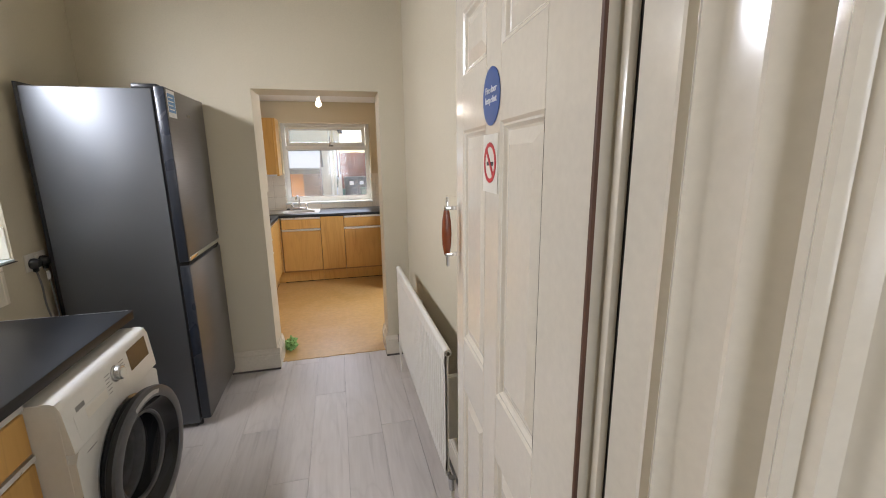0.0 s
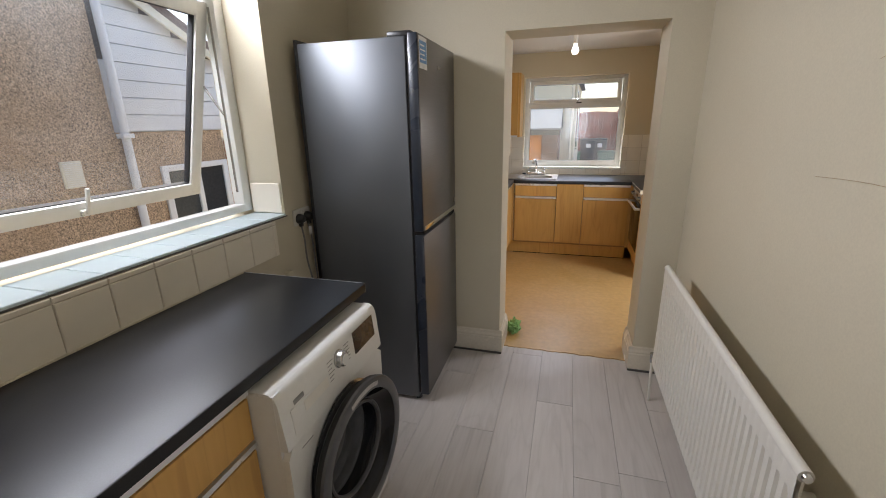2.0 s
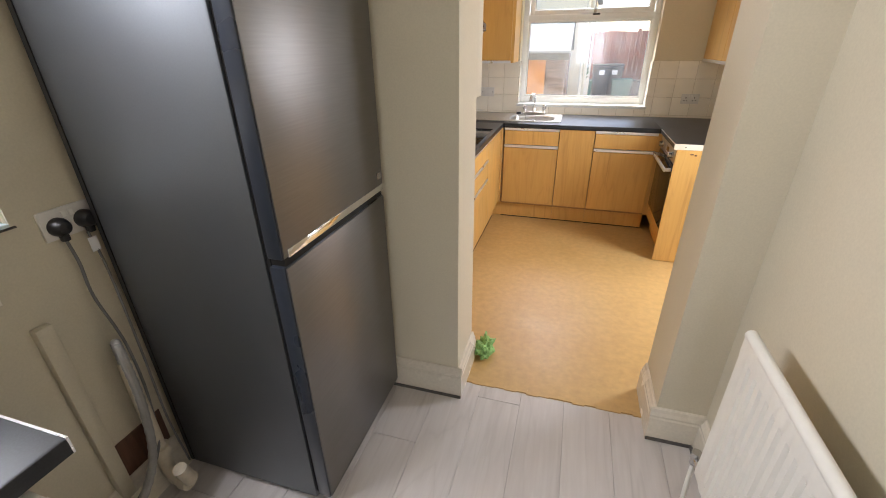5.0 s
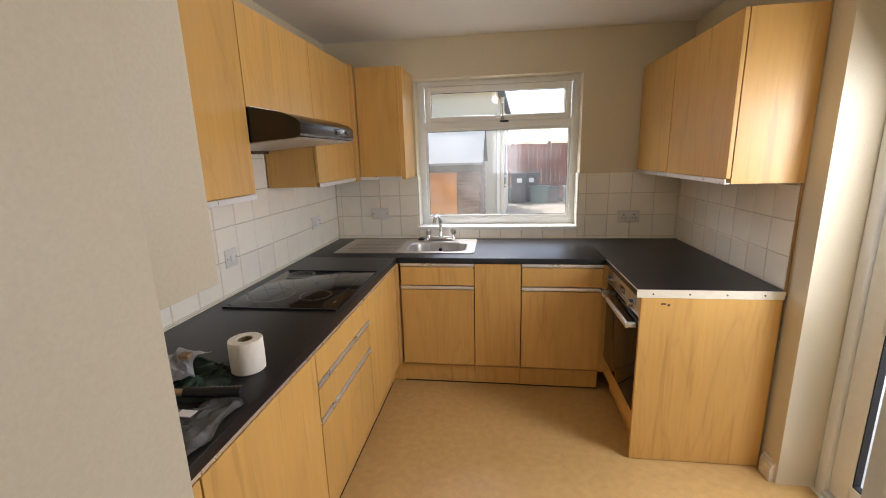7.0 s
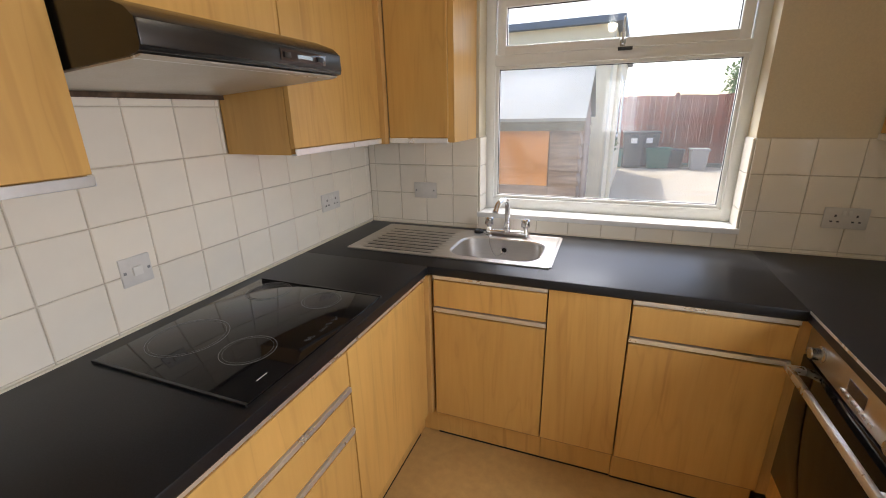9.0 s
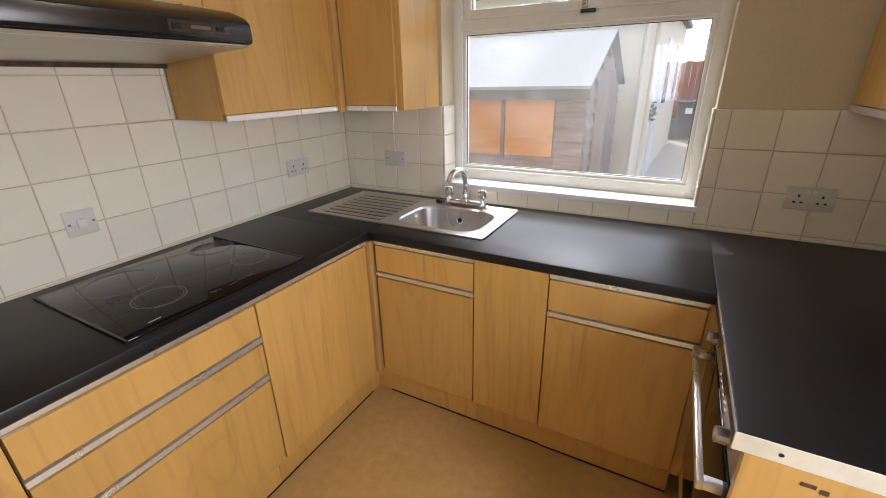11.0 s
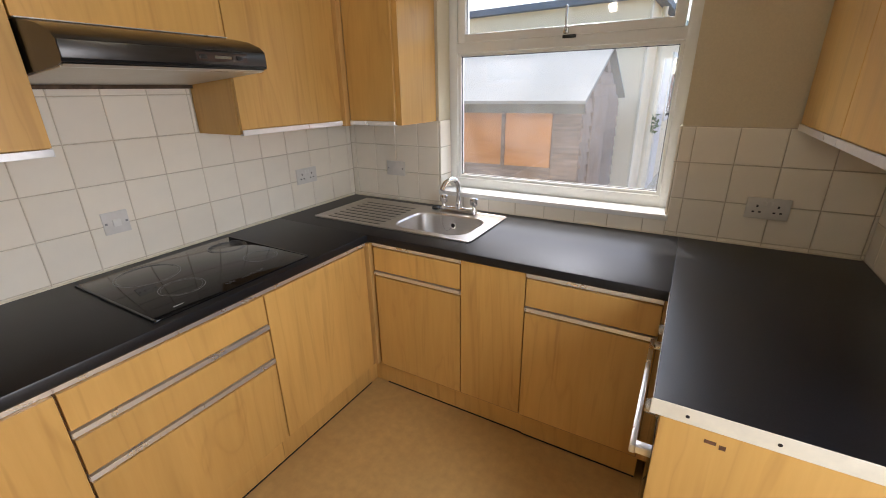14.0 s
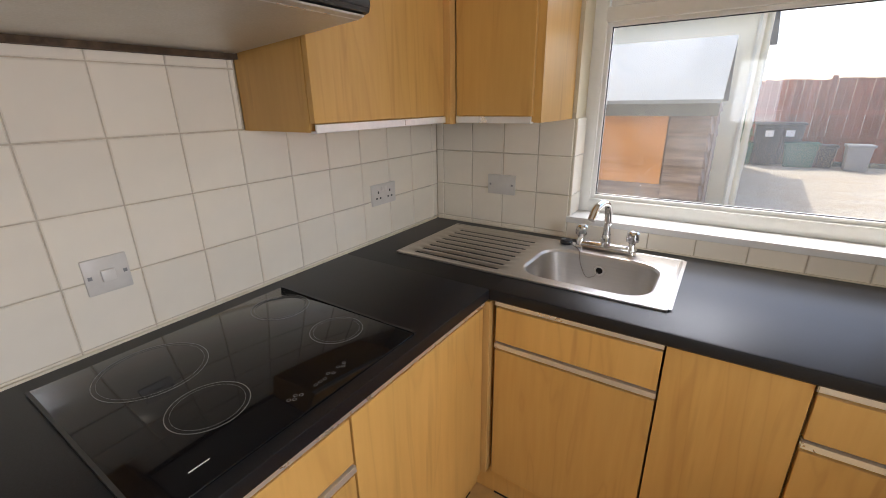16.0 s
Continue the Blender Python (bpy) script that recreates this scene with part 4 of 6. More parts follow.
    for k in range(6):
        part("print_line", patch(1.700, 1.722 + 0.006 * (k % 3), 0.752 + k * 0.013, 0.755 + k * 0.013, 0.0008), "print_grey", body)
        part("print_line", patch(1.806, 1.836 + 0.005 * (k % 2), 0.762 + k * 0.012, 0.765 + k * 0.012, 0.0008), "print_grey", body)
    part("print_line", B((xf, xf + 0.0008, 1.520, 1.575, 0.668, 0.671)), "print_grey", body)
    # drum mouth: rubber seal and steel drum
    cy, cz = 1.758, 0.474
    bm = bmesh.new()
    lathe(bm, (xf, cy, cz), (1, 0, 0), [(0.222, -0.004), (0.222, 0.010), (0.214, 0.018), (0.196, 0.014), (0.180, -0.01), (0.172, -0.035)], 56)
    part("porthole", bm, "gasket", body, "black door surround")
    bm = bmesh.new()
    lathe(bm, (xf, cy, cz), (1, 0, 0), [(0.174, -0.030), (0.168, -0.022), (0.158, -0.026), (0.155, -0.045), (0.162, -0.06), (0.156, -0.075), (0.154, -0.09)], 56)
    part("door_seal", bm, "seal", body, "grey rubber door seal")
    bm = bmesh.new()
    lathe(bm, (xf, cy, cz), (1, 0, 0), [(0.154, -0.085), (0.160, -0.09), (0.200, -0.11), (0.205, -0.165), (0.0, -0.167)], 56)
    part("drum", bm, "steel", body, "stainless steel drum")
    bm = bmesh.new()
    lathe(bm, (xf - 0.005, cy, cz), (1, 0, 0), [(0.232, 0), (0.232, 0.009), (0.222, 0.012)], 56)
    part("porthole_rim", bm, "silver", body)
    # the door stands a little ajar
    swing = Matrix.Translation((xf + 0.018, cy - 0.235, cz)) @ Matrix.Rotation(radians(-4), 4, "Z") @ Matrix.Translation((-xf - 0.018, -cy + 0.235, -cz))

    def hung(profile, seg=64):
        bm = bmesh.new()
        lathe(bm, (xf + 0.018, cy, cz), (1, 0, 0), profile, seg)
        bmesh.ops.transform(bm, matrix=swing, verts=bm.verts)
        return bm
    door = part("door", hung([(0.212, 0.040), (0.214, 0.0445), (0.220, 0.0465), (0.246, 0.0465), (0.254, 0.043), (0.257, 0.034)]), "dark_grey", body, "graphite door ring")
    part("door_back", hung([(0.257, 0.034), (0.252, 0.014), (0.236, 0.002), (0.205, 0.0), (0.170, 0.0)]), "gasket", door, "black back shell of the door")
    part("door_funnel", hung([(0.213, 0.042), (0.206, 0.034), (0.190, 0.018), (0.172, 0.006), (0.164, 0.004)]), "hob", door, "glossy black inner ring")
    part("glass_ring", hung([(0.166, 0.006), (0.160, 0.010), (0.154, 0.006), (0.152, -0.004)]), "dark_grey", door)
    part("door_glass", hung([(0.155, 0.0), (0.150, -0.012), (0.140, -0.045), (0.112, -0.064), (0.06, -0.070), (0.0, -0.072)]), "bowl", door, "clear glass bowl of the door")
    bm = bmesh.new()
    n_, rr = 14, 0.232
    arc = [(radians(66 + 42 * k / n_)) for k in range(n_ + 1)]
    for lo, hi in zip(arc, arc[1:]):
        v = [bm.verts.new((xf + 0.0652, cy + q_ * math.cos(a), cz + q_ * math.sin(a))) for a, q_ in ((lo, rr - 0.008), (hi, rr - 0.008), (hi, rr + 0.008), (lo, rr + 0.008))]
        bm.faces.new(v)
    bmesh.ops.remove_doubles(bm, verts=bm.verts, dist=0.0001)
    got = bmesh.ops.extrude_face_region(bm, geom=list(bm.faces))
    bmesh.ops.translate(bm, verts=[v for v in got["geom"] if isinstance(v, bmesh.types.BMVert)], vec=(-0.0012, 0, 0))
    bmesh.ops.transform(bm, matrix=swing, verts=bm.verts)
    part("door_label", bm, "label_strip", door, "pale printed label")
    bm = bmesh.new()
    disc(bm, (xf - 0.008, 2.01, 0.11), (1, 0, 0), 0.012, 0.012, 0.01, 16)
    part("foot_cap", bm, "plastic", body)
    for x, y in ((-1.47, 1.52), (-1.47, 2.05), (-1.03, 1.52), (-1.03, 2.05)):
        bm = bmesh.new()
        disc(bm, (x, y, 0), (0, 0, 1), 0.02, 0.015, 0.03, 14)
        part("foot", bm, "black", t)


washing_machine()


def fridge():
    y0, y1, xb, xs, xf, zt = 2.650, 3.288, -1.590, -1.022, -0.958, 1.958
    t = thing("fridge_freezer", (-1.27, 2.97, 0), "tall dark grey steel fridge freezer with two doors", "fridge")
    body = part("body", B((xb, xs, y0, y1, 0.03, zt - 0.012), bevel=0.006), "fridge_side", t)
    part("back_edge", B((xb - 0.012, xb + 0.004, y0 - 0.003, y1, 0.04, zt + 0.006)), "black", body)
    part("top_hinge", B((xs - 0.10, xs + 0.02, y0 + 0.03, y0 + 0.085, zt - 0.013, zt + 0.016), bevel=0.006), "black", body)
    part("seal", B((xs, xs + 0.012, y0 + 0.008, y1 - 0.008, 0.06, zt - 0.02)), "gap", body)
    for name, z0, z1 in (("lower_door", 0.055, 1.008), ("upper_door", 1.030, zt)):
        d = part(name, B((xs + 0.012, xf - 0.0035, y0 - 0.002, y1 + 0.002, z0, z1), bevel=0.006), "fridge_edge", t)
        part("door_skin", B((xf - 0.005, xf, y0 + 0.004, y1 - 0.003, z0 + 0.004, z1 - 0.004), bevel=0.002), "fridge_door", d, "brushed dark steel door skin")
        if name == "upper_door":
            part("handle_strip", B((xf - 0.004, xf + 0.003, y0 + 0.02, y1 - 0.006, z0 + 0.001, z0 + 0.026), bevel=0.003), "chrome", d, "bright chrome grip strip")
            # near-black box paints the shade inside the grip recess
            part("grip_recess", B((xs + 0.014, xf - 0.006, y0 + 0.01, y1 - 0.01, z0 - 0.022, z0 + 0.001)), "gap", d)
            part("energy_label", B((xf, xf + 0.001, y0 + 0.012, y0 + 0.125, zt - 0.150, zt - 0.012)), "white_print", d, "blue and white energy label")
            part("label_print", B((xf + 0.001, xf + 0.0016, y0 + 0.018, y0 + 0.118, zt - 0.125, zt - 0.03)), "energy", d)
            for k in range(4):
                part("label_line", B((xf + 0.0016, xf + 0.002, y0 + 0.026, y0 + 0.10 - 0.012 * (k % 2), zt - 0.112 + k * 0.02, zt - 0.106 + k * 0.02)), "white_print", d)
            part("maker_mark", B((xf, xf + 0.002, y0 + 0.295, y0 + 0.345, zt - 0.128, zt - 0.112)), "silver", d)
            part("corner_tag", B((xf, xf + 0.002, y1 - 0.05, y1 - 0.02, z0 + 0.05, z0 + 0.075)), "silver", d)
    for x, y in ((-1.54, y0 + 0.05), (-1.54, y1 - 0.05), (-1.04, y0 + 0.05), (-1.04, y1 - 0.05)):
        bm = bmesh.new()
        disc(bm, (x, y, 0), (0, 0, 1), 0.020, 0.018, 0.045, 14)
        part("foot", bm, "black", t)


fridge()


def radiator():
    y0, y1, z0, z1, xf = 1.574, 2.935, 0.275, 0.834, 0.232
    t = thing("radiator", (0.30, 2.23, 0), "white ribbed panel radiator on the wall", "radiator")
    bm = bmesh.new()
    pitch = 0.0392
    n = round((y1 - y0 - 0.05) / pitch)
    a = y0 + 0.025
    cols = []
    for k in range(n):
        for f, dx in ((0.0, 0.010), (0.18, 0.010), (0.30, 0.0), (0.82, 0.0), (0.94, 0.010)):
            cols.append((a + (k + f) * pitch, dx))
    cols = [(y0, 0.002), (a - 0.006, 0.002)] + cols + [(y1 - 0.02, 0.002), (y1, 0.002)]
    rows = [(z0, 0.35), (z0 + 0.012, 0.1), (z0 + 0.045, 0.1), (z0 + 0.062, 1.0), (z1 - 0.075, 1.0), (z1 - 0.058, 0.1), (z1 - 0.02, 0.1), (z1, 0.35)]
    grid = [[bm.verts.new((xf + 0.004 + dx * k, y, z)) for y, dx in cols] for z, k in rows]
    for r0, r1 in zip(grid, grid[1:]):
        for i in range(len(cols) - 1):
            bm.faces.new((r0[i], r0[i + 1], r1[i + 1], r1[i]))
    panel = part("panel", bm, "rad", t)
    part("back_panel", B((xf + 0.016, xf + 0.022, y0 + 0.004, y1 - 0.004, z0 + 0.006, z1 - 0.006)), "rad", t)
    bm = bmesh.new()
    disc(bm, (xf + 0.018, y0 - 0.002, z1 - 0.004), (0, 1, 0), 0.016, 0.016, y1 - y0 + 0.004, 16)
    part("top_tube", bm, "rad", t)
    bm = bmesh.new()
    disc(bm, (xf + 0.018, y0, z0 + 0.004), (0, 1, 0), 0.013, 0.013, y1 - y0, 14)
    part("bottom_tube", bm, "rad", t)
    bm = bmesh.new()
    disc(bm, (xf + 0.018, y0 - 0.004, z1 - 0.004), (0, -1, 0), 0.011, 0.009, 0.006, 14)
    part("bleed_plug", bm, "chrome", t)
    for y in (y0 + 0.17, y1 - 0.17):
        part("bracket", B((xf + 0.024, RIGHT1 + 0.001, y - 0.016, y + 0.016, z0 + 0.05, z1 - 0.20), bevel=0.003), "rad", t)
    for y, s in ((y0, -1), (y1, 1)):
        bm = bmesh.new()
        disc(bm, (xf + 0.018, y, z0 + 0.006), (0, s, 0), 0.010, 0.010, 0.05, 12)
        disc(bm, (xf + 0.018, y + s * 0.055, z0 - 0.022), (0, 0, 1), 0.013, 0.016, 0.055, 14)
        part("valve", bm, "silver", t, "metal radiator valve")
        bm = bmesh.new()
        tube(bm, [(xf + 0.018, y + s * 0.055, z0 - 0.02), (xf + 0.02, y + s * 0.056, 0.16), (xf + 0.028, y + s * 0.06, 0.0)], 0.008, 10)
        part("pipe", bm, "rad", t)


radiator()


def socket_plate(name, base, along, facing, w, label, outlets=2, plugs=()):
    """A wall plate with its holes and switches; facing: sign of the way it faces."""
    t = thing(name, base, label, "socket" if outlets else "switch")
    x, y, z = base

    def q(u0, u1, d0, d1, z0, z1):
        lo, hi = sorted((d0 * facing, d1 * facing))
        return (x + lo, x + hi, y + u0, y + u1, z + z0, z + z1) if along == "y" else (x + u0, x + u1, y + lo, y + hi, z + z0, z + z1)
    part("plate", B(q(-w / 2, w / 2, 0, 0.010, -0.043, 0.043), bevel=0.003), "socket", t)
    for k in range(outlets):
        c = 0 if outlets == 1 else (-w * 0.24 + k * w * 0.48)
        for du, dz, a, b in ((0, 0.010, 0.0035, 0.005), (-0.011, -0.014, 0.0045, 0.0032), (0.011, -0.014, 0.0045, 0.0032)):
            part("pin_hole", B(q(c + du - a, c + du + a, 0.0098, 0.0105, dz - b, dz + b)), "black", t)
        s = (c * 0.28 if outlets == 2 else 0.0)
        part("rocker", B(q(s - 0.006, s + 0.006, 0.0095, 0.014, 0.014, 0.032), bevel=0.0015), "plastic", t)
    return t, q


soc, q = socket_plate("double_socket", (-1.4935, 5.908, 1.092), "y", 1, 0.146, "white double socket with switches on the tiles")
soc, q = socket_plate("double_socket", (0.712, BACK - 0.013, 1.066), "x", -1, 0.146, "white double socket on the tiles beside the window")
soc, q = socket_plate("blank_plate", (-1.137, BACK - 0.013, 1.098), "x", -1, 0.132, "white blank cover plate on the tiles", 0)
for u in (-0.052, 0.052):
    part("screw", B(q(u - 0.004, u + 0.004, 0.0098, 0.0115, -0.004, 0.004)), "print_grey", soc)
soc, q = socket_plate("cooker_switch", (-1.4935, 4.932, 1.078), "y", 1, 0.090, "white cooker switch on the tiles", 0)
part("rocker", B(q(-0.014, 0.014, 0.0095, 0.018, -0.014, 0.014), bevel=0.003), "plastic", soc)
for u in (-0.035, 0.035):
    part("screw", B(q(u - 0.004, u + 0.004, 0.0098, 0.0115, -0.004, 0.004)), "print_grey", soc)
soc, q = socket_plate("double_socket", (LEFT1, 2.605, 1.095), "y", 1, 0.148, "cream double socket with two black plugs beside the fridge", 2)
for u in (-0.036, 0.036):
    bm = bmesh.new()
    y = 2.605 + u
    lathe(bm, (LEFT1 + 0.010, y, 1.088), (1, 0, 0), [(0.027, 0), (0.027, 0.012), (0.022, 0.026), (0.016, 0.034), (0.0, 0.036)], 20)
    box(bm, LEFT1 + 0.012, LEFT1 + 0.032, y - 0.010, y + 0.010, 1.045, 1.075, 0.005)
    part("plug", bm, "black", soc, "black plug")
bm = bmesh.new()
tube(bm, [(LEFT1 + 0.022, 2.569, 1.05), (LEFT1 + 0.03, 2.572, 0.97), (LEFT1 + 0.035, 2.568, 0.86), (LEFT1 + 0.05, 2.590, 0.66), (LEFT1 + 0.06, 2.580, 0.42), (LEFT1 + 0.08, 2.52, 0.22), (LEFT1 + 0.10, 2.30, 0.12), (LEFT1 + 0.10, 2.12, 0.20)], 0.0045, 8)
part("flex", bm, "cable", soc)
bm = bmesh.new()
tube(bm, [(LEFT1 + 0.022, 2.630, 1.05), (LEFT1 + 0.035, 2.632, 0.97), (LEFT1 + 0.04, 2.632, 0.85), (LEFT1 + 0.05, 2.625, 0.62), (LEFT1 + 0.05, 2.62, 0.30), (LEFT1 + 0.06, 2.63, 0.06)], 0.004, 8)
part("flex", bm, "cable", soc)
part("cable_tag", B((LEFT1 + 0.034, LEFT1 + 0.036, 2.615, 2.640, 0.990, 1.035)), "paper", soc, "paper tag on the flex")

bm = B((LEFT1 + 0.0005, LEFT1 + 0.028, 2.405, 2.448, 0.12, 0.842), bevel=0.003)
solo("cable_trunking", bm, "wall", (LEFT1 + 0.014, 2.40, 0.12), "cream painted plastic cable trunking on the wall", "trunking")
tr = thing("waste_pipe", (LEFT1 + 0.06, 2.50, 0), "yellowed white waste pipes in the corner beside the fridge", "pipe")
bm = bmesh.new()
tube(bm, [(LEFT1 + 0.055, 2.560, 0.62), (LEFT1 + 0.058, 2.552, 0.20)], 0.021, 14, 1)
part("standpipe", bm, "pipe", tr)
bm = bmesh.new()
tube(bm, [(LEFT1 + 0.058, 2.552, 0.22), (LEFT1 + 0.06, 2.550, 0.12), (LEFT1 + 0.10, 2.545, 0.075), (LEFT1 + 0.16, 2.545, 0.10), (LEFT1 + 0.17, 2.52, 0.19)], 0.024, 14)
part("trap", bm, "pipe", tr)
bm = bmesh.new()
disc(bm, (LEFT1 + 0.128, 2.545, 0.085), (1, 0, 0), 0.034, 0.034, 0.030, 18)
part("collar", bm, "pipe", tr)
bm = bmesh.new()
disc(bm, (LEFT1 + 0.058, 2.552, 0.20), (0, 0, 1), 0.032, 0.032, 0.030, 18)
part("collar", bm, "pipe", tr)
bm = bmesh.new()
tube(bm, [(LEFT1 + 0.05, 2.10, 0.17), (LEFT1 + 0.06, 2.34, 0.13), (LEFT1 + 0.07, 2.46, 0.14), (LEFT1 + 0.08, 2.49, 0.20)], 0.016, 12)
part("elbow", bm, "pipe", tr)
bm = bmesh.new()
tube(bm, [(LEFT1 + 0.055, 2.556, 0.60), (LEFT1 + 0.065, 2.553, 0.70), (LEFT1 + 0.095, 2.54, 0.66), (LEFT1 + 0.11, 2.525, 0.45), (LEFT1 + 0.12, 2.47, 0.24), (LEFT1 + 0.13, 2.30, 0.10), (LEFT1 + 0.13, 2.10, 0.08)], 0.013, 10, 14, 0.0018)
solo("drain_hose", bm, "hose", (LEFT1 + 0.12, 2.3, 0.07), "grey corrugated washing machine drain hose", "hose")
bm = B((LEFT1 + 0.0005, LEFT1 + 0.004, 2.43, 2.63, 0.17, 0.32))
solo("wall_hole", bm, "bare", (LEFT1, 2.53, 0.17), "rough hole in the plaster behind the pipes", "hole")

# ---- kitchen units ----
G = "kitchen base cabinets"
XF, YF = -0.880, 5.685
base_unit("base_cabinet", "y", 3.605, 3.858, XF, -1.47, 1, [(3.605, 3.858, 0.166, 0.862, 1)], "narrow beech laminate base cabinet by the wall", G)
base_unit("base_cabinet", "y", 3.860, 4.462, XF, -1.47, 1, [(3.860, 4.462, 0.166, 0.862, 1)], "beech laminate base cabinet with one tall door", G)
base_unit("drawer_cabinet", "y", 4.464, 5.084, XF, -1.47, 1, [(4.464, 5.084, 0.718, 0.862, 1), (4.464, 5.084, 0.566, 0.712, 1), (4.464, 5.084, 0.166, 0.560, 1)], "beech laminate cabinet with three drawers under the hob", G)
base_unit("base_cabinet", "y", 5.086, 5.690, XF, -1.47, 1, [(5.086, 5.660, 0.166, 0.862, 1)], "beech laminate corner cabinet with one tall door", G)
base_unit("sink_cabinet", "x", -0.862, -0.374, YF, 6.28, -1, [(-0.850, -0.374, 0.716, 0.862, 1), (-0.850, -0.374, 0.166, 0.710, 1)], "beech laminate sink cabinet with a dummy drawer front", G, 0.735)
solo("corner_plinth", B((XF - 0.075, XF - 0.060, 5.688, YF + 0.0745, 0.004, 0.144), (XF - 0.0600, -0.860, YF + 0.060, YF + 0.0745, 0.004, 0.144)), "beech", (XF - 0.07, YF + 0.06, 0.004), "beech laminate plinth corner between cabinets", "plinth")
base_unit("base_cabinet", "x", -0.372, -0.078, YF, 6.28, -1, [(-0.372, -0.078, 0.166, 0.862, 0)], "narrow beech laminate cabinet with a plain full front", G)
base_unit("base_cabinet", "x", -0.076, 0.420, YF - 0.004, 6.28, -1, [(-0.076, 0.412, 0.716, 0.862, 1), (-0.076, 0.412, 0.166, 0.710, 1)], "beech laminate cabinet with a drawer and a door", G)
solo("corner_post", B((XF - 0.018, XF + 0.016, YF - 0.016, YF + 0.03, 0.166, 0.855)), "beech_edge", (XF, YF, 0.15), "pale beech corner filler post between cabinets", "filler post")
solo("front_strip", B((-0.372, -0.078, YF - 0.006, YF + 0.01, 0.8635, 0.8655)), "alu", (-0.22, YF, 0.86), "thin metal strip above a cabinet front", "strip")


def oven_unit():
    y0, y1, xf = 5.085, 5.690, 0.445
    t = thing("oven_housing", (0.75, 5.39, 0), "beech laminate oven housing at the end of the worktop", "cabinet", G)
    part("end_panel", B((xf - 0.005, 1.040, 5.085, 5.103, 0.004, 0.860), bevel=0.001, seg=1), "beech", t)
    part("chip", B((0.528, 0.550, 5.0835, 5.0855, 0.828, 0.836), (0.556, 0.568, 5.0835, 5.0855, 0.822, 0.832)), "bare", t, "chipped laminate")
    part("back_panel", B((1.0, 1.04, 5.104, y1, 0.004, 0.86)), "carcass", t)
    part("floor_panel", B((xf + 0.02, 1.0, 5.104, y1, 0.13, 0.150)), "carcass", t)
    part("lower_front", B((xf, xf + 0.018, 5.105, y1 - 0.002, 0.150, 0.250), bevel=0.001, seg=1), "beech", t)
    part("plinth", B((xf + 0.055, xf + 0.07, 5.104, y1 + 0.05, 0.004, 0.145)), "beech", t)
    o = thing("oven", (0.72, 5.395, 0.15), "built-in stainless steel electric oven with a dark glass door", "oven")
    part("body", B((xf + 0.022, 0.99, 5.110, y1 - 0.006, 0.2505, 0.850)), "steel", o)
    panel = part("control_panel", B((xf - 0.004, xf + 0.022, 5.108, y1 - 0.004, 0.752, 0.852), bevel=0.003), "steel", o)
    for y in (5.185, 5.585):
        bm = bmesh.new()
        lathe(bm, (xf - 0.004, y, 0.800), (-1, 0, 0), [(0.024, 0), (0.024, 0.004), (0.019, 0.007), (0.018, 0.030), (0.015, 0.033), (0, 0.033)], 24)
        part("knob", bm, "silver", panel, "steel control knob")
    part("clock", B((xf - 0.0055, xf - 0.003, 5.345, 5.430, 0.785, 0.820)), "display", panel)
    for k in range(6):
        part("button", B((xf - 0.007, xf - 0.003, 5.300 + 0.028 * k, 5.314 + 0.028 * k, 0.768, 0.776)), "silver", panel)
    door = part("door", B((xf - 0.006, xf + 0.020, 5.108, y1 - 0.004, 0.258, 0.746), bevel=0.003), "hob", o, "dark glass oven door")
    bm = B((xf - 0.055, xf - 0.040, 5.128, y1 - 0.024, 0.690, 0.716), bevel=0.004)
    for y in (5.140, y1 - 0.045):
        box(bm, xf - 0.046, xf - 0.004, y - 0.010, y + 0.014, 0.692, 0.714, 0.003)
    part("door_handle", bm, "alu", door, "square steel bar handle")


oven_unit()
solo("filler_post", B((0.4125, 0.447, 5.6905, 5.715, 0.15, 0.858)), "beech_edge", (0.43, 5.70, 0.15), "pale beech filler post beside the oven", "filler post")

# ---- worktops: front edges rolled ----
def rolled(f, out, back, zt=0.900, th=0.038):
    r = 0.006
    return [(back, zt - th), (f - out * 0.004, zt - th), (f, zt - th + 0.005), (f, zt - r), (f - out * 0.0016, zt - 0.0016), (f - out * r, zt), (back, zt)]


bm = bmesh.new()
extrude_profile(bm, [Vector((x, 3.603, z)) for x, z in rolled(-0.866, 1, -1.494)], (0, 3.603, 0), (0, 5.670, 0))
solo("worktop", bm, "worktop", (-1.18, 4.6, 0.862), "black laminate worktop with the hob set in", "worktop")
bm = bmesh.new()
# around the sink bowl the back worktop is left open
SX0, SX1, SY0, SY1 = -0.862, -0.425, 5.815, 6.150
for a, b in ((-1.494, SX0), (SX1, 0.420)):
    extrude_profile(bm, [Vector((a, y, z)) for y, z in rolled(5.670, -1, 6.306)], (a, 0, 0), (b, 0, 0))
extrude_profile(bm, [Vector((SX0, y, z)) for y, z in rolled(5.670, -1, SY0)], (SX0, 0, 0), (SX1, 0, 0))
box(bm, SX0, SX1, SY1, 6.306, 0.862, 0.900)
wt2 = solo("worktop", bm, "worktop", (-0.5, 6.0, 0.862), "black laminate worktop under the window holding the sink", "worktop")
bm = bmesh.new()
extrude_profile(bm, [Vector((x, 5.087, z)) for x, z in rolled(0.420, -1, 1.046)], (0, 5.087, 0), (0, 6.306, 0))
wt3 = solo("worktop", bm, "worktop", (0.73, 5.7, 0.862), "black laminate worktop above the oven", "worktop")
strip = part("end_strip", B((0.418, 1.044, 5.083, 5.0868, 0.861, 0.9003), bevel=0.001, seg=1), "cream_edge", wt3, "cream end strip with four screw holes")
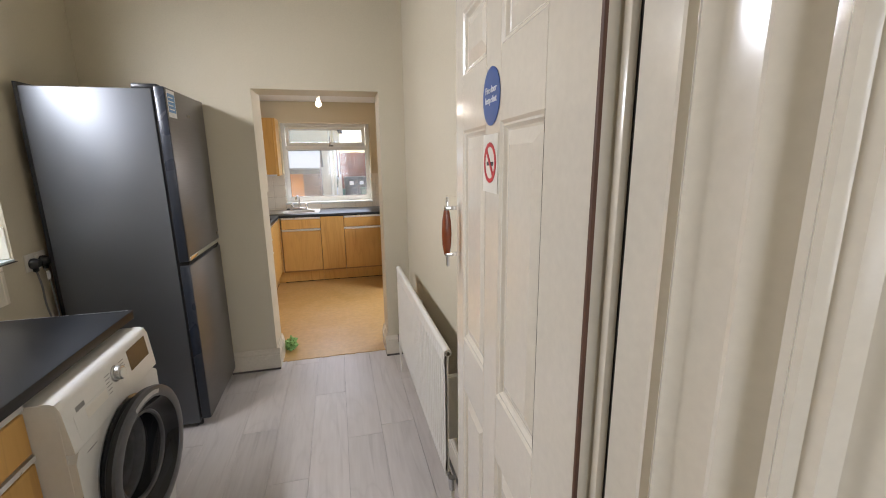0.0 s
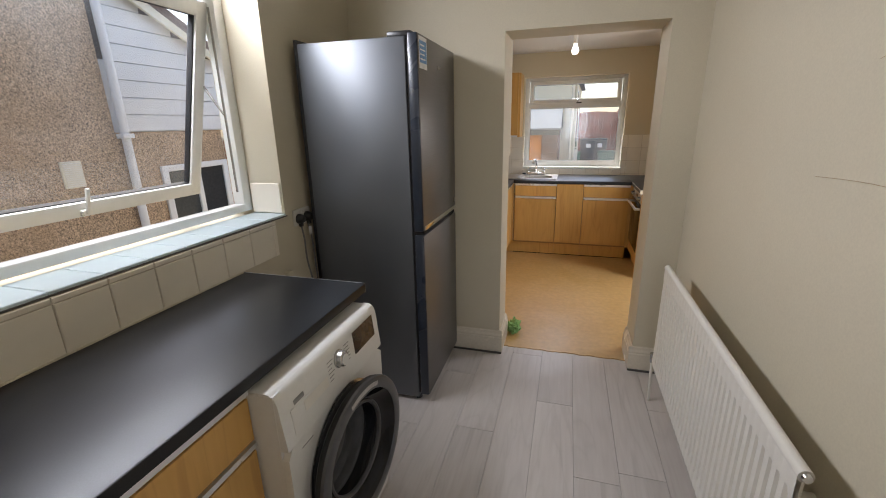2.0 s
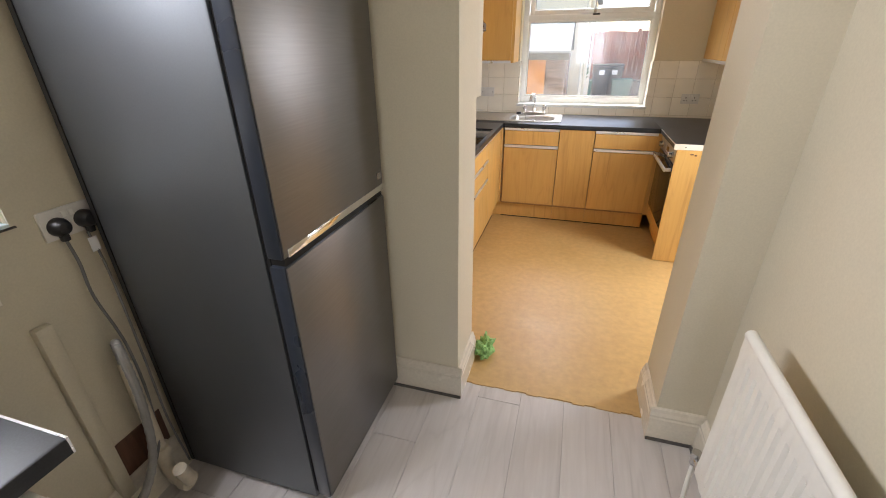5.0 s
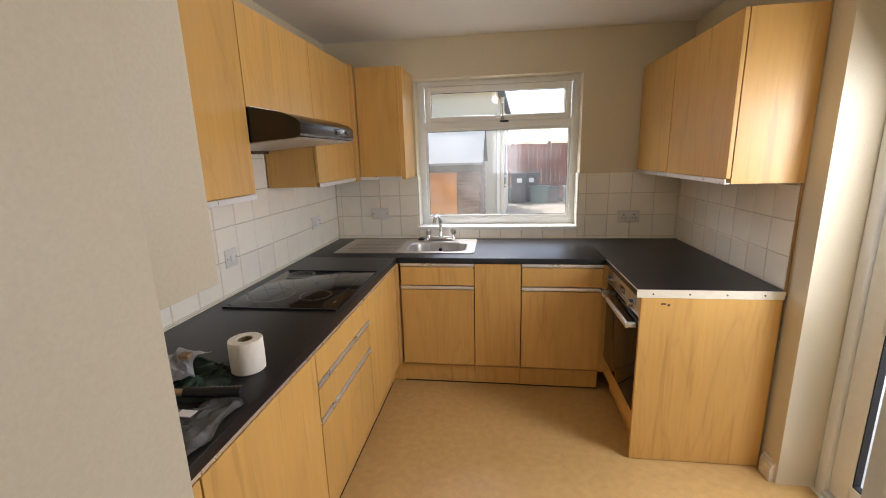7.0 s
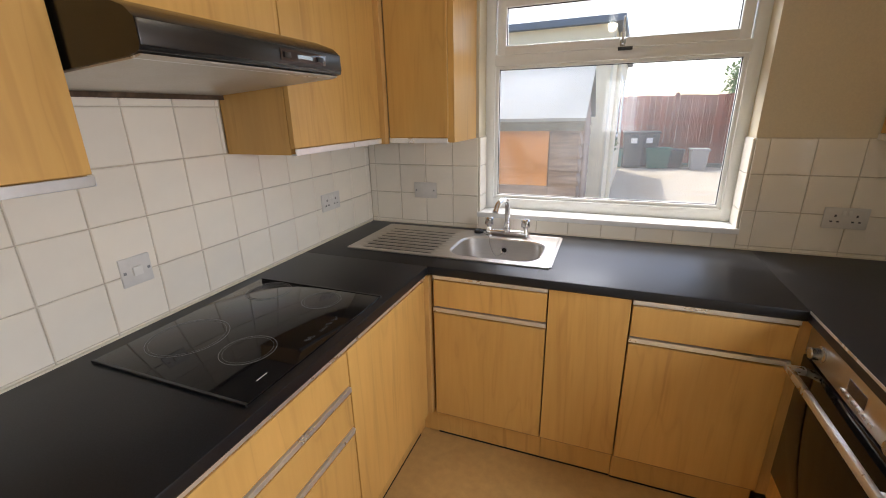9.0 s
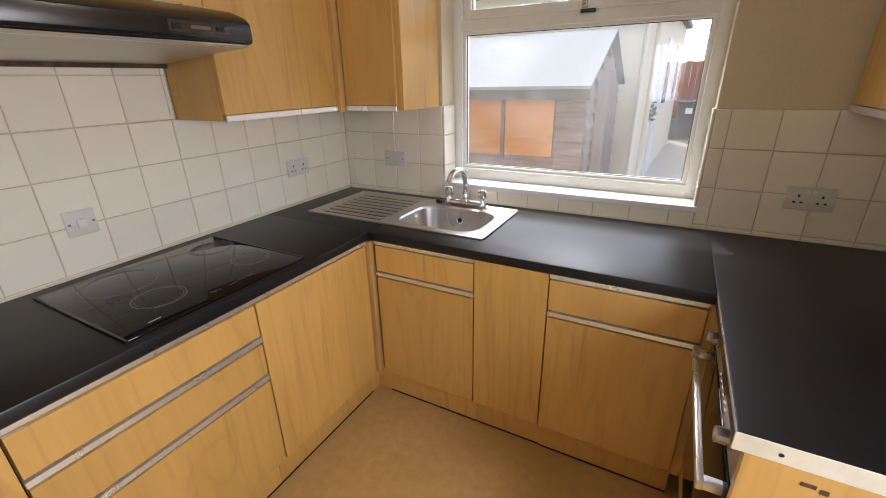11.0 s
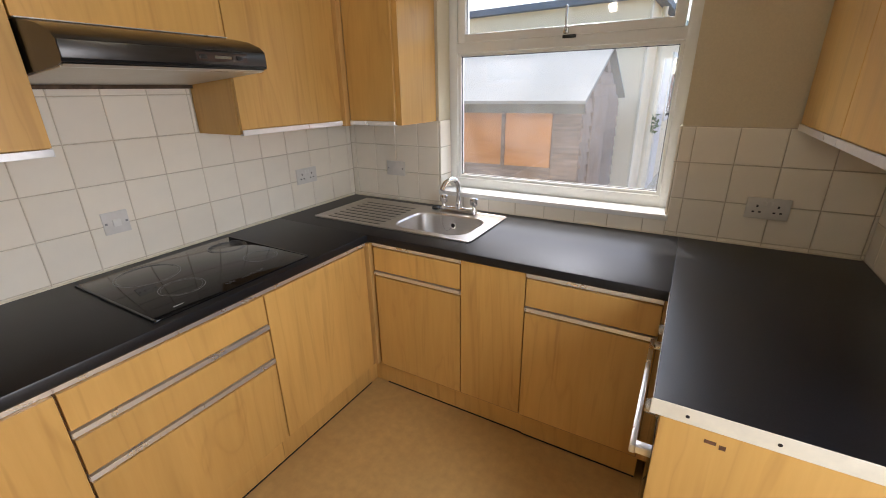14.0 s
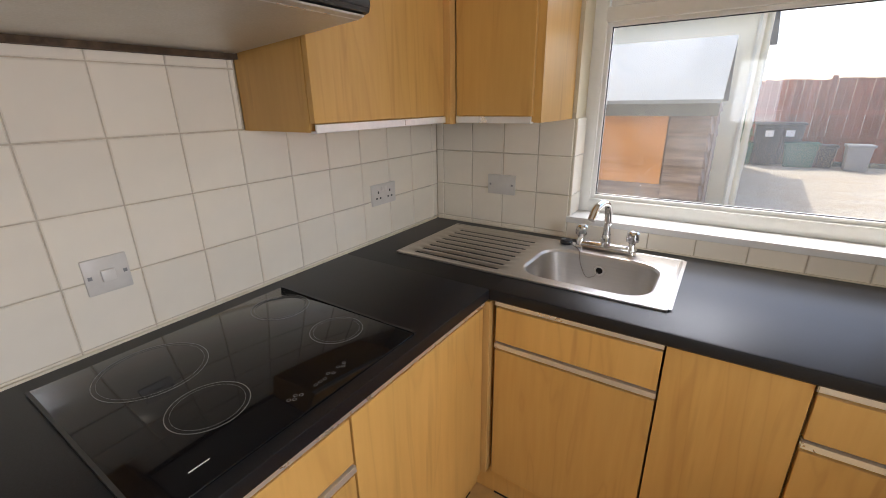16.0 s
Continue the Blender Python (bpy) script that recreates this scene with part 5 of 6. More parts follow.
for x in (0.490, 0.648, 0.806, 0.962):
    bm = bmesh.new()
    disc(bm, (x, 5.0832, 0.880), (0, -1, 0), 0.0042, 0.0042, 0.0008, 12)
    part("screw_hole", bm, "black", strip)
part("joint_strip", B((0.4195, 0.4215, 5.09, 5.668, 0.893, 0.9008)), "alu", wt3, "metal edge")
solo("sealant", B((-1.4895, -1.482, 3.61, 6.29, 0.899, 0.906), (-1.48, 1.04, 6.2995, 6.3055, 0.899, 0.905)), "cream_edge", (-1.486, 5, 0.899), "white silicone bead along the tiles", "sealant")


def hob():
    t = thing("hob", (-1.158, 5.03, 0.90), "black ceramic hob with four cooking zones", "hob")
    x0, x1, y0, y1 = -1.421, -0.897, 4.730, 5.332
    gl = part("glass", B((x0, x1, y0, y1, 0.9005, 0.9065), bevel=0.002), "hob", t)
    for y in (y0, y1):
        part("side_trim", B((x0, x1, y - 0.003, y + 0.004, 0.9005, 0.908)), "black", t)
    for x, y, r in ((-1.287, 4.905, 0.108), (-1.068, 4.908, 0.074), (-1.305, 5.243, 0.078), (-1.074, 5.238, 0.066)):
        bm = bmesh.new()
        lathe(bm, (x, y, 0.9066), (0, 0, 1), [(r, 0), (r, 0.0003), (r - 0.0016, 0.0003), (r - 0.0016, 0)], 56)
        lathe(bm, (x, y, 0.9066), (0, 0, 1), [(r - 0.009, 0), (r - 0.009, 0.0003), (r - 0.0096, 0.0003), (r - 0.0096, 0)], 56)
        part("cooking_zone", bm, "ring", gl)
    for k, (x, y) in enumerate(((-0.951, 5.000), (-0.944, 5.008), (-0.952, 5.016), (-0.944, 5.024), (-0.944, 5.060), (-0.944, 5.072), (-0.944, 5.084), (-0.952, 5.100), (-0.944, 5.108), (-0.952, 5.128), (-0.944, 5.136), (-0.952, 5.146))):
        bm = bmesh.new()
        lathe(bm, (x, y, 0.9066), (0, 0, 1), [(0.0042, 0), (0.0042, 0.0003), (0.0030, 0.0003)], 14)
        part("touch_key", bm, "ring", gl)
    part("maker_mark", B((-0.9420, -0.9395, 4.806, 4.840, 0.9066, 0.907)), "white_print", gl)


hob()


def sink():
    t = thing("sink", (-0.86, 6.01, 0.90), "stainless steel sink with a ribbed drainer", "sink")
    x0, x1, y0, y1, z = -1.330, -0.388, 5.785, 6.235, 0.9062
    cx0, cx1, cy0, cy1 = -0.850, -0.440, 5.828, 6.135

    def ring(z, g, r, n=8):
        pts = []
        for sx, sy, a0 in ((cx1 - g, cy1 - g, 0), (cx0 + g, cy1 - g, 90), (cx0 + g, cy0 + g, 180), (cx1 - g, cy0 + g, 270)):
            ox, oy = (sx - r if a0 in (0, 270) else sx + r), (sy - r if a0 in (0, 90) else sy + r)
            for k in range(n + 1):
                a = radians(a0 + 90 * k / n)
                pts.append((ox + r * math.cos(a), oy + r * math.sin(a), z))
        return pts
    bm = bmesh.new()
    loops = [[bm.verts.new(p) for p in ring(zz, g, r)] for zz, g, r in ((z, -0.004, 0.092), (z - 0.001, 0.0, 0.09), (z - 0.008, 0.006, 0.085), (z - 0.10, 0.014, 0.08), (z - 0.140, 0.022, 0.075), (z - 0.152, 0.045, 0.06), (z - 0.156, 0.12, 0.02))]
    for a, b in zip(loops, loops[1:]):
        for k in range(len(a)):
            bm.faces.new((a[k], a[(k + 1) % len(a)], b[(k + 1) % len(a)], b[k]))
    bm.faces.new(loops[-1])
    part("bowl", bm, "steel", t)
    # deck round the bowl, with a rolled rim
    bm = bmesh.new()
    inner = [bm.verts.new(p) for p in ring(z, -0.004, 0.092)]
    n = len(inner)
    outer = []
    bx0, bx1, by0, by1 = cx0 - 0.025, x1 + 0.010, y0 + 0.010, y1 - 0.010
    for v in inner:
        dx, dy = v.co.x - (cx0 + cx1) / 2, v.co.y - (cy0 + cy1) / 2
        s = min((bx1 - (cx0 + cx1) / 2) / dx if dx > 1e-6 else 9e9, (bx0 - (cx0 + cx1) / 2) / dx if dx < -1e-6 else 9e9, (by1 - (cy0 + cy1) / 2) / dy if dy > 1e-6 else 9e9, (by0 - (cy0 + cy1) / 2) / dy if dy < -1e-6 else 9e9)
        outer.append(bm.verts.new(((cx0 + cx1) / 2 + dx * s, (cy0 + cy1) / 2 + dy * s, z)))
    for k in range(n):
        bm.faces.new((inner[k], inner[(k + 1) % n], outer[(k + 1) % n], outer[k]))
    for cxn, cyn in ((bx0, by0), (bx1, by0), (bx1, by1), (bx0, by1)):
        near = sorted(range(n), key=lambda k: (outer[k].co.x - cxn) ** 2 + (outer[k].co.y - cyn) ** 2)[:2]
        c = bm.verts.new((cxn, cyn, z - 0.0002))
        if abs(near[0] - near[1]) in (1, n - 1):
            bm.faces.new((outer[near[0]], outer[near[1]], c))
    part("deck", bm, "steel", t, smooth=False)
    part("rim", B((x0, x1, y0, y0 + 0.011, 0.8995, z + 0.0012), (x0, x1, y1 - 0.011, y1, 0.8995, z + 0.0012), (x0, x0 + 0.011, y0, y1, 0.8995, z + 0.0010), (x1 - 0.011, x1, y0, y1, 0.8995, z + 0.0010), bevel=0.002), "steel", t)
    bm = bmesh.new()
    ys = np.linspace(y0 + 0.010, y1 - 0.010, 91)
    rows = []
    for x, k in ((x0 + 0.010, 0), (x0 + 0.045, 0), (x0 + 0.06, 1), (bx0 - 0.045, 1), (bx0 - 0.02, 0), (bx0, 0)):
        rows.append([bm.verts.new((x, y, z - 0.0005 - k * (0.004 + 0.0028 * math.cos((y - y0) * 2 * math.pi / 0.0475)) * (1 if 0.03 < y - y0 < 0.42 else 0))) for y in ys])
    for a, b in zip(rows, rows[1:]):
        for k in range(len(ys) - 1):
            bm.faces.new((a[k], a[k + 1], b[k + 1], b[k]))
    part("drainer", bm, "steel", t)
    bm = bmesh.new()
    lathe(bm, (-0.645, cy1 - 0.0125, z - 0.055), (0, -1, 0), [(0.019, 0), (0.019, 0.004), (0.012, 0.004), (0.011, 0.001)], 24)
    part("overflow", bm, "chrome", t)
    bm = bmesh.new()
    lathe(bm, (-0.645, cy1 - 0.012, z - 0.055), (0, -1, 0), [(0.0115, 0.0), (0.0, 0.001)], 20)
    part("overflow_hole", bm, "gap", t)
    bm = bmesh.new()
    lathe(bm, (-0.645, 5.98, z - 0.1555), (0, 0, 1), [(0.04, 0), (0.038, 0.003), (0.026, 0.001), (0, -0.006)], 28)
    part("waste", bm, "chrome", t)
    m = thing("mixer_tap", (-0.650, 6.195, z), "chrome swan-neck mixer tap with two knobs", "tap")
    bm = B((-0.748, -0.552, 6.178, 6.214, z + 0.0005, z + 0.030), bevel=0.012, seg=3)
    part("bridge", bm, "chrome", m)
    bm = bmesh.new()
    lathe(bm, (-0.650, 6.196, z + 0.02), (0, 0, 1), [(0.020, 0), (0.018, 0.03), (0.015, 0.045)], 20)
    tube(bm, [(-0.650, 6.196, z + 0.05), (-0.650, 6.196, z + 0.12), (-0.653, 6.185, z + 0.168), (-0.662, 6.150, z + 0.190), (-0.674, 6.100, z + 0.180), (-0.680, 6.070, z + 0.145)], 0.0135, 14, 8)
    part("spout", bm, "chrome", m)
    for x in (-0.742, -0.558):
        bm = bmesh.new()
        lathe(bm, (x, 6.196, z + 0.002), (0, 0, 1), [(0.019, 0), (0.019, 0.02), (0.012, 0.034), (0.012, 0.045), (0.022, 0.050), (0.024, 0.062), (0.022, 0.082), (0.016, 0.088), (0, 0.089)], 12)
        part("knob", bm, "chrome", m, "chrome tap knob")
    c = thing("sink_plug", (-0.80, 6.235, 0.907), "black rubber sink plug on a chain", "plug")
    bm = bmesh.new()
    lathe(bm, (-0.800, 6.205, z + 0.0015), (0, 0, 1), [(0.024, 0), (0.024, 0.010), (0.018, 0.016), (0.010, 0.012), (0, 0.012)], 20)
    part("stopper", bm, "black", c)
    bm = bmesh.new()
    tube(bm, [(-0.79, 6.20, z + 0.012), (-0.755, 6.16, z + 0.010), (-0.730, 6.138, z + 0.004), (-0.715, 6.118, z - 0.04), (-0.690, 6.114, z - 0.085), (-0.662, 6.112, z - 0.078), (-0.648, 6.111, z - 0.060)], 0.0014, 6)
    part("chain", bm, "silver", c)


sink()


# ---- wall cabinets ----
def wall_unit(along, u0, u1, front, back, out, z0, z1, doors, label, rail=True, name="wall_cabinet"):
    base = ((front + back) / 2, (u0 + u1) / 2, z0) if along == "y" else ((u0 + u1) / 2, (front + back) / 2, z0)
    t = thing(name, base, label, "cabinet", "kitchen wall cabinets")

    def q(a, b, f0, f1, za, zb):
        lo, hi = min(f0, f1), max(f0, f1)
        return (lo, hi, a, b, za, zb) if along == "y" else (a, b, lo, hi, za, zb)
    part("body", B(q(u0 + 0.001, u1 - 0.001, back, front - out * 0.021, z0, z1)), "beech", t, smooth=False)
    for a, b in doors:
        d = part("door", B(q(a + 0.0015, b - 0.0015, front - out * 0.018, front, z0 + (0.022 if rail else 0.0), z1), bevel=0.0012, seg=1), "beech", t)
        if rail:
            bm = B(q(a + 0.001, b - 0.001, front - out * 0.018, front + out * 0.004, z0 - 0.002, z0 + 0.003), q(a + 0.001, b - 0.001, front - out * 0.001, front + out * 0.005, z0 - 0.002, z0 + 0.020), bevel=0.001, seg=1)
            part("handle_rail", bm, "alu", d, "aluminium handle rail")
    return t


wall_unit("y", 4.112, 4.722, -1.190, -1.489, 1, 1.378, 2.115, [(4.112, 4.722)], "beech laminate wall cabinet with an aluminium bottom rail")
wall_unit("y", 4.724, 5.336, -1.190, -1.489, 1, 1.738, 2.115, [(4.724, 5.336)], "short beech laminate wall cabinet above the cooker hood", False)
wall_unit("y", 5.338, 5.930, -1.190, -1.489, 1, 1.378, 2.115, [(5.338, 5.925)], "beech laminate wall cabinet beside the corner")
wall_unit("x", -1.165, -0.848, 5.955, 6.306, -1, 1.378, 2.10, [(-1.160, -0.872)], "beech laminate corner wall cabinet beside the window")
solo("corner_post", B((-1.196, -1.166, 5.926, 5.962, 1.372, 2.115)), "beech_edge", (-1.18, 5.94, 1.37), "pale beech corner filler post between wall cabinets", "filler post")
wall_unit("y", 5.752, 6.300, 0.745, 1.052, -1, 1.378, 2.070, [(5.752, 6.300)], "pale beech laminate wall cabinet in the corner")
wall_unit("y", 5.088, 5.750, 0.745, 1.052, -1, 1.378, 2.070, [(5.090, 5.750)], "beech laminate wall cabinet at the end of the run")


def cooker_hood():
    t = thing("cooker_hood", (-1.23, 5.03, 1.57), "black visor cooker hood under the wall cabinet", "cooker hood")
    y0, y1 = 4.728, 5.334
    bm = bmesh.new()
    prof = [(-1.489, 1.578), (-1.010, 1.612), (-0.982, 1.620), (-0.978, 1.632), (-0.980, 1.672), (-1.000, 1.690), (-1.060, 1.712), (-1.140, 1.727), (-1.200, 1.732), (-1.489, 1.734)]
    extrude_profile(bm, [Vector((x, y0, z)) for x, z in prof], (0, y0, 0), (0, y1, 0))
    part("shell", bm, "hood_black", t)
    # added strip, gives the black front face its grey sheen
    part("front_strip", B((-0.982, -0.9772, y0 + 0.002, y1 - 0.002, 1.628, 1.671), bevel=0.0015), "hood_sheen", t, "dark metallic strip for the grey sheen on the black front")
    bm = bmesh.new()
    low = [(-1.485, 1.5745), (-1.010, 1.6085), (-0.992, 1.6125), (-0.990, 1.6155), (-1.485, 1.5795)]
    extrude_profile(bm, [Vector((x, y0 + 0.006, z)) for x, z in low], (0, y0, 0), (0, y1 - 0.012, 0))
    under = part("filter", bm, "hood_filter", t, "greasy grey filter underneath")
    bm = bmesh.new()
    tube(bm, [(-1.010, y0 + 0.004, 1.6120), (-1.010, y1 - 0.004, 1.6120)], 0.004, 8, 1)
    part("front_lip", bm, "alu", t)
    part("seal", B((-1.489, -1.462, y0, y1, 1.562, 1.578)), "rust", t, "crumbling black seal")
    part("control_strip", B((-0.9785, -0.9750, 5.075, 5.255, 1.636, 1.664), bevel=0.001), "display", t)
    for y in (5.095, 5.225):
        part("slider", B((-0.9765, -0.970, y - 0.012, y + 0.012, 1.643, 1.656), bevel=0.001), "black", t)
    part("maker_mark", B((-0.9752, -0.9735, 5.135, 5.195, 1.645, 1.654)), "silver", t)
    for k in range(4):
        part("mark", B((-0.9795, -0.978, 5.09 + 0.012 * k, 5.094 + 0.012 * k, 1.668, 1.671)), "white_print", t)
    part("cabinet_trim", B((-1.192, -1.176, y0, y1, 1.7345, 1.7375)), "alu", t, "thin metal trim")


cooker_hood()

bm = B((-1.16, -0.668, NEAR2, 3.735, 1.335, 2.18), bevel=0.004)
solo("meter_box", bm, "wall", (-0.9, 3.67, 1.335), "cream painted boxing on the wall beside the opening", "boxing")

lamp = thing("pendant_bulb", (-0.27, 4.96, CEIL2), "bare lit bulb on a white ceiling holder", "lamp")
bm = bmesh.new()
lathe(bm, (-0.27, 4.96, CEIL2), (0, 0, -1), [(0.045, 0), (0.045, 0.012), (0.02, 0.024), (0.018, 0.10), (0.022, 0.13), (0, 0.13)], 24)
part("holder", bm, "plastic", lamp)
bm = bmesh.new()
lathe(bm, (-0.27, 4.96, CEIL2 - 0.13), (0, 0, -1), [(0.012, 0), (0.016, 0.015), (0.029, 0.045), (0.031, 0.062), (0.024, 0.082), (0.0, 0.09)], 24)
b = part("bulb", bm, "bulb", lamp, "glowing glass bulb")
b.visible_shadow = False


# ---- loose things on the worktop and floor ----
def crumple(centre, size, amount, freq, seed, flat=0.0, level=3):
    """A crushed sheet: a ball pushed in and out by noise, with a flat foot."""
    bm = bmesh.new()
    bmesh.ops.create_icosphere(bm, subdivisions=level, radius=1.0)
    off = Vector((seed * 3.1, seed * 1.7, seed * 0.9))
    for v in bm.verts:
        n = v.co.normalized()
        k = 1 + amount * noise.noise(n * freq + off) + amount * 0.6 * noise.noise(n * freq * 2.3 + off) + amount * 0.3 * abs(noise.noise(n * freq * 5 + off))
        v.co = Vector((n.x * size[0] * k, n.y * size[1] * k, n.z * size[2] * k))
        v.co.z = max(v.co.z, -size[2] * (1 - flat))
        v.co += Vector(centre)
    return bm


def sheet(x0, x1, y0, y1, z, height, freq, seed, n=26, wobble=0.03, thick=0.0012):
    """A crumpled film lying on a flat top, with an uneven outline."""
    bm = bmesh.new()
    off = Vector((seed * 2.3, seed * 5.1, 0))
    g = []
    for i in range(n + 1):
        row = []
        for j in range(n + 1):
            u, v = i / n, j / n
            x, y = x0 + (x1 - x0) * u, y0 + (y1 - y0) * v
            p = Vector((x * freq, y * freq, 0)) + off
            edge = min(u, 1 - u, v, 1 - v)
            x += wobble * noise.noise(p * 0.6 + Vector((9, 0, 0))) * (1.6 if edge < 0.2 else 0.6)
            y += wobble * noise.noise(p * 0.6 + Vector((0, 7, 0))) * (1.6 if edge < 0.2 else 0.6)
            h = height * (abs(noise.noise(p)) + 0.6 * abs(noise.noise(p * 2.7))) * min(1.0, 0.35 + edge * 4)
            row.append(bm.verts.new((x, y, z + 0.002 + h)))
        g.append(row)
    for i in range(n):
        for j in range(n):
            bm.faces.new((g[i][j], g[i + 1][j], g[i + 1][j + 1], g[i][j + 1]))
    bmesh.ops.solidify(bm, geom=list(bm.faces), thickness=thick)
    return bm


roll = thing("toilet_roll", (-0.984, 4.230, 0.90), "white toilet roll standing on the black worktop", "toilet roll")
bm = bmesh.new()
lathe(bm, (-0.984, 4.230, 0.9005), (0, 0, 1), [(0.022, 0), (0.047, 0), (0.050, 0.003), (0.0505, 0.05), (0.050, 0.098), (0.048, 0.101), (0.024, 0.101), (0.022, 0.099), (0.022, 0)], 40)
part("paper", bm, "roll", roll)
bm = bmesh.new()
lathe(bm, (-0.984, 4.230, 0.9008), (0, 0, 1), [(0.0205, 0), (0.0218, 0), (0.0218, 0.0985), (0.0205, 0.0985), (0.0205, 0)], 28)
part("tube", bm, "cardboard", roll)
solo("green_bag", sheet(-1.27, -1.005, 4.045, 4.275, 0.9005, 0.034, 13, 3, 36, 0.05), "bag_green", (-1.14, 4.16, 0.9005), "crumpled dark green plastic bag on the worktop", "bag")
ob = solo("crumpled_paper", sheet(-1.285, -1.105, 4.085, 4.245, 0.918, 0.085, 11, 12, 26, 0.06), "tissue", (-1.185, 4.165, 0.925), "crumpled white tissue paper lying on a green bag", "paper")
part("torn_card", B((-1.150, -1.118, 4.150, 4.172, 0.965, 0.980), bevel=0.003), "cardboard", ob, "scrap of brown card")
ham = thing("hammer", (-1.03, 4.04, 0.92), "old hammer with a rusty head and black rubber grip", "hammer")
bm = bmesh.new()
tube(bm, [(-1.170, 4.022, 0.938), (-1.030, 4.040, 0.932)], 0.009, 10, 1)
part("shaft", bm, "handle_wood", ham)
bm = bmesh.new()
tube(bm, [(-1.045, 4.038, 0.933), (-1.0, 4.046, 0.930), (-0.950, 4.058, 0.927), (-0.905, 4.070, 0.924)], 0.0145, 12, 8, 0.0012)
part("grip", bm, "black", ham, "black ribbed rubber grip")
m = Matrix.Translation((-1.180, 4.020, 0.938)) @ Matrix.Rotation(radians(-18), 4, "Z")
bm = bmesh.new()
box(bm, -0.016, 0.016, -0.045, 0.020, -0.016, 0.016, 0.006, 2, m)
box(bm, -0.014, 0.014, 0.020, 0.070, -0.010, 0.008, 0.005, 2, m)
vs = disc(bm, (0, -0.045, 0), (0, -1, 0), 0.015, 0.019, 0.026, 16)
bmesh.ops.transform(bm, matrix=m, verts=vs)
part("head", bm, "rust", ham, "rusty iron head")
solo("clear_bag", sheet(-1.14, -0.885, 3.83, 4.035, 0.9005, 0.030, 15, 8, 38, 0.04), "bag_clear", (-1.01, 3.93, 0.9005), "crinkled translucent plastic bag on the worktop", "bag")
solo("white_cloth", crumple((-1.10, 3.865, 0.935), (0.075, 0.065, 0.034), 0.45, 1.8, 5, 0.1, 4), "cloth", (-1.10, 3.865, 0.905), "bunched pale cloth lying on a plastic bag", "cloth")
solo("paper_label", B((-1.000, -0.958, 3.945, 3.972, 0.926, 0.928)), "paper", (-0.98, 3.96, 0.926), "small white paper label on a plastic bag", "label")
solo("green_cloth", crumple((-0.598, 3.655, 0.040), (0.040, 0.062, 0.046), 0.7, 2.1, 4, 0.12, 4), "green_cloth", (-0.6, 3.655, 0.0), "crumpled bright green cloth on the kitchen floor", "cloth")

# ---- outside: ground, shed, outbuilding, fence, bins ----
GZ = -0.10
M["gravel"] = surface("pale gravel", (0.42, 0.37, 0.29), 0.95, vary=0.35, grain=28, stain=1.5, bump=1.0, depth=0.03)
M["render"] = surface("cream render", (0.82, 0.73, 0.54), 0.9, vary=0.08, grain=90, stain=2, bump=0.3)
M["felt"] = surface("pale grey roof felt", (0.25, 0.265, 0.262), 0.8, vary=0.08, grain=60, stain=2, bump=0.2)
M["slate"] = surface("slate grey roof edge", (0.17, 0.20, 0.245), 0.7, vary=0.15, grain=30)
M["fascia"] = surface("mossy grey fascia board", (0.12, 0.12, 0.095), 0.9, vary=0.3, grain=40, bump=0.3)
M["old_board"] = surface("weathered grey boards", (0.24, 0.18, 0.145), 0.9, vary=0.35, grain=40, stain=4, bump=0.5, stretch=(0.12, 1, 1), per_piece=0.2)
M["ply"] = wood_print("orange plywood", (0.60, 0.29, 0.10), (0.52, 0.235, 0.075), (0.38, 0.15, 0.04), 0.6, "x", 0.05, 0.6)
M["fence"] = surface("red-brown fence boards", (0.26, 0.075, 0.045), 0.85, vary=0.3, grain=30, stain=3, bump=0.4, stretch=(1, 1, 0.1), per_piece=0.18)
M["bin"] = surface("black wheelie bin plastic", (0.035, 0.038, 0.042), 0.5, vary=0.1, bump=0)
M["bin_green"] = surface("green crate plastic", (0.03, 0.12, 0.09), 0.5, vary=0.1, bump=0)
M["tub"] = surface("grey tub plastic", (0.33, 0.32, 0.31), 0.5, vary=0.1, bump=0)
M["pebble"] = surface("brown pebble-dash", (0.43, 0.31, 0.205), 0.95, vary=0.75, grain=85, stain=1.2, bump=1.0, depth=0.012)
M["brick"] = surface("red brick", (0.40, 0.17, 0.095), 0.9, vary=0.2, grain=40, bump=0.4, per_piece=0.2)
M["board_white"] = surface("white cladding board", (0.72, 0.72, 0.72), 0.4, vary=0.03, bump=0)
M["roof_tile"] = surface("brown roof edge", (0.17, 0.12, 0.10), 0.9, vary=0.2)
M["leaf"] = surface("garden foliage", (0.09, 0.17, 0.045), 0.6, vary=0.4, grain=9, bump=0)
M["trunk"] = surface("bark", (0.12, 0.09, 0.07), 0.9, vary=0.3)
M["dark_glass"] = surface("dark window glass", (0.03, 0.035, 0.04), 0.05, vary=0.2, bump=0)
setting("ground", B((-60, 60, -40, 60, GZ - 0.3, GZ)), "gravel", "pale gravel garden ground", "ground")

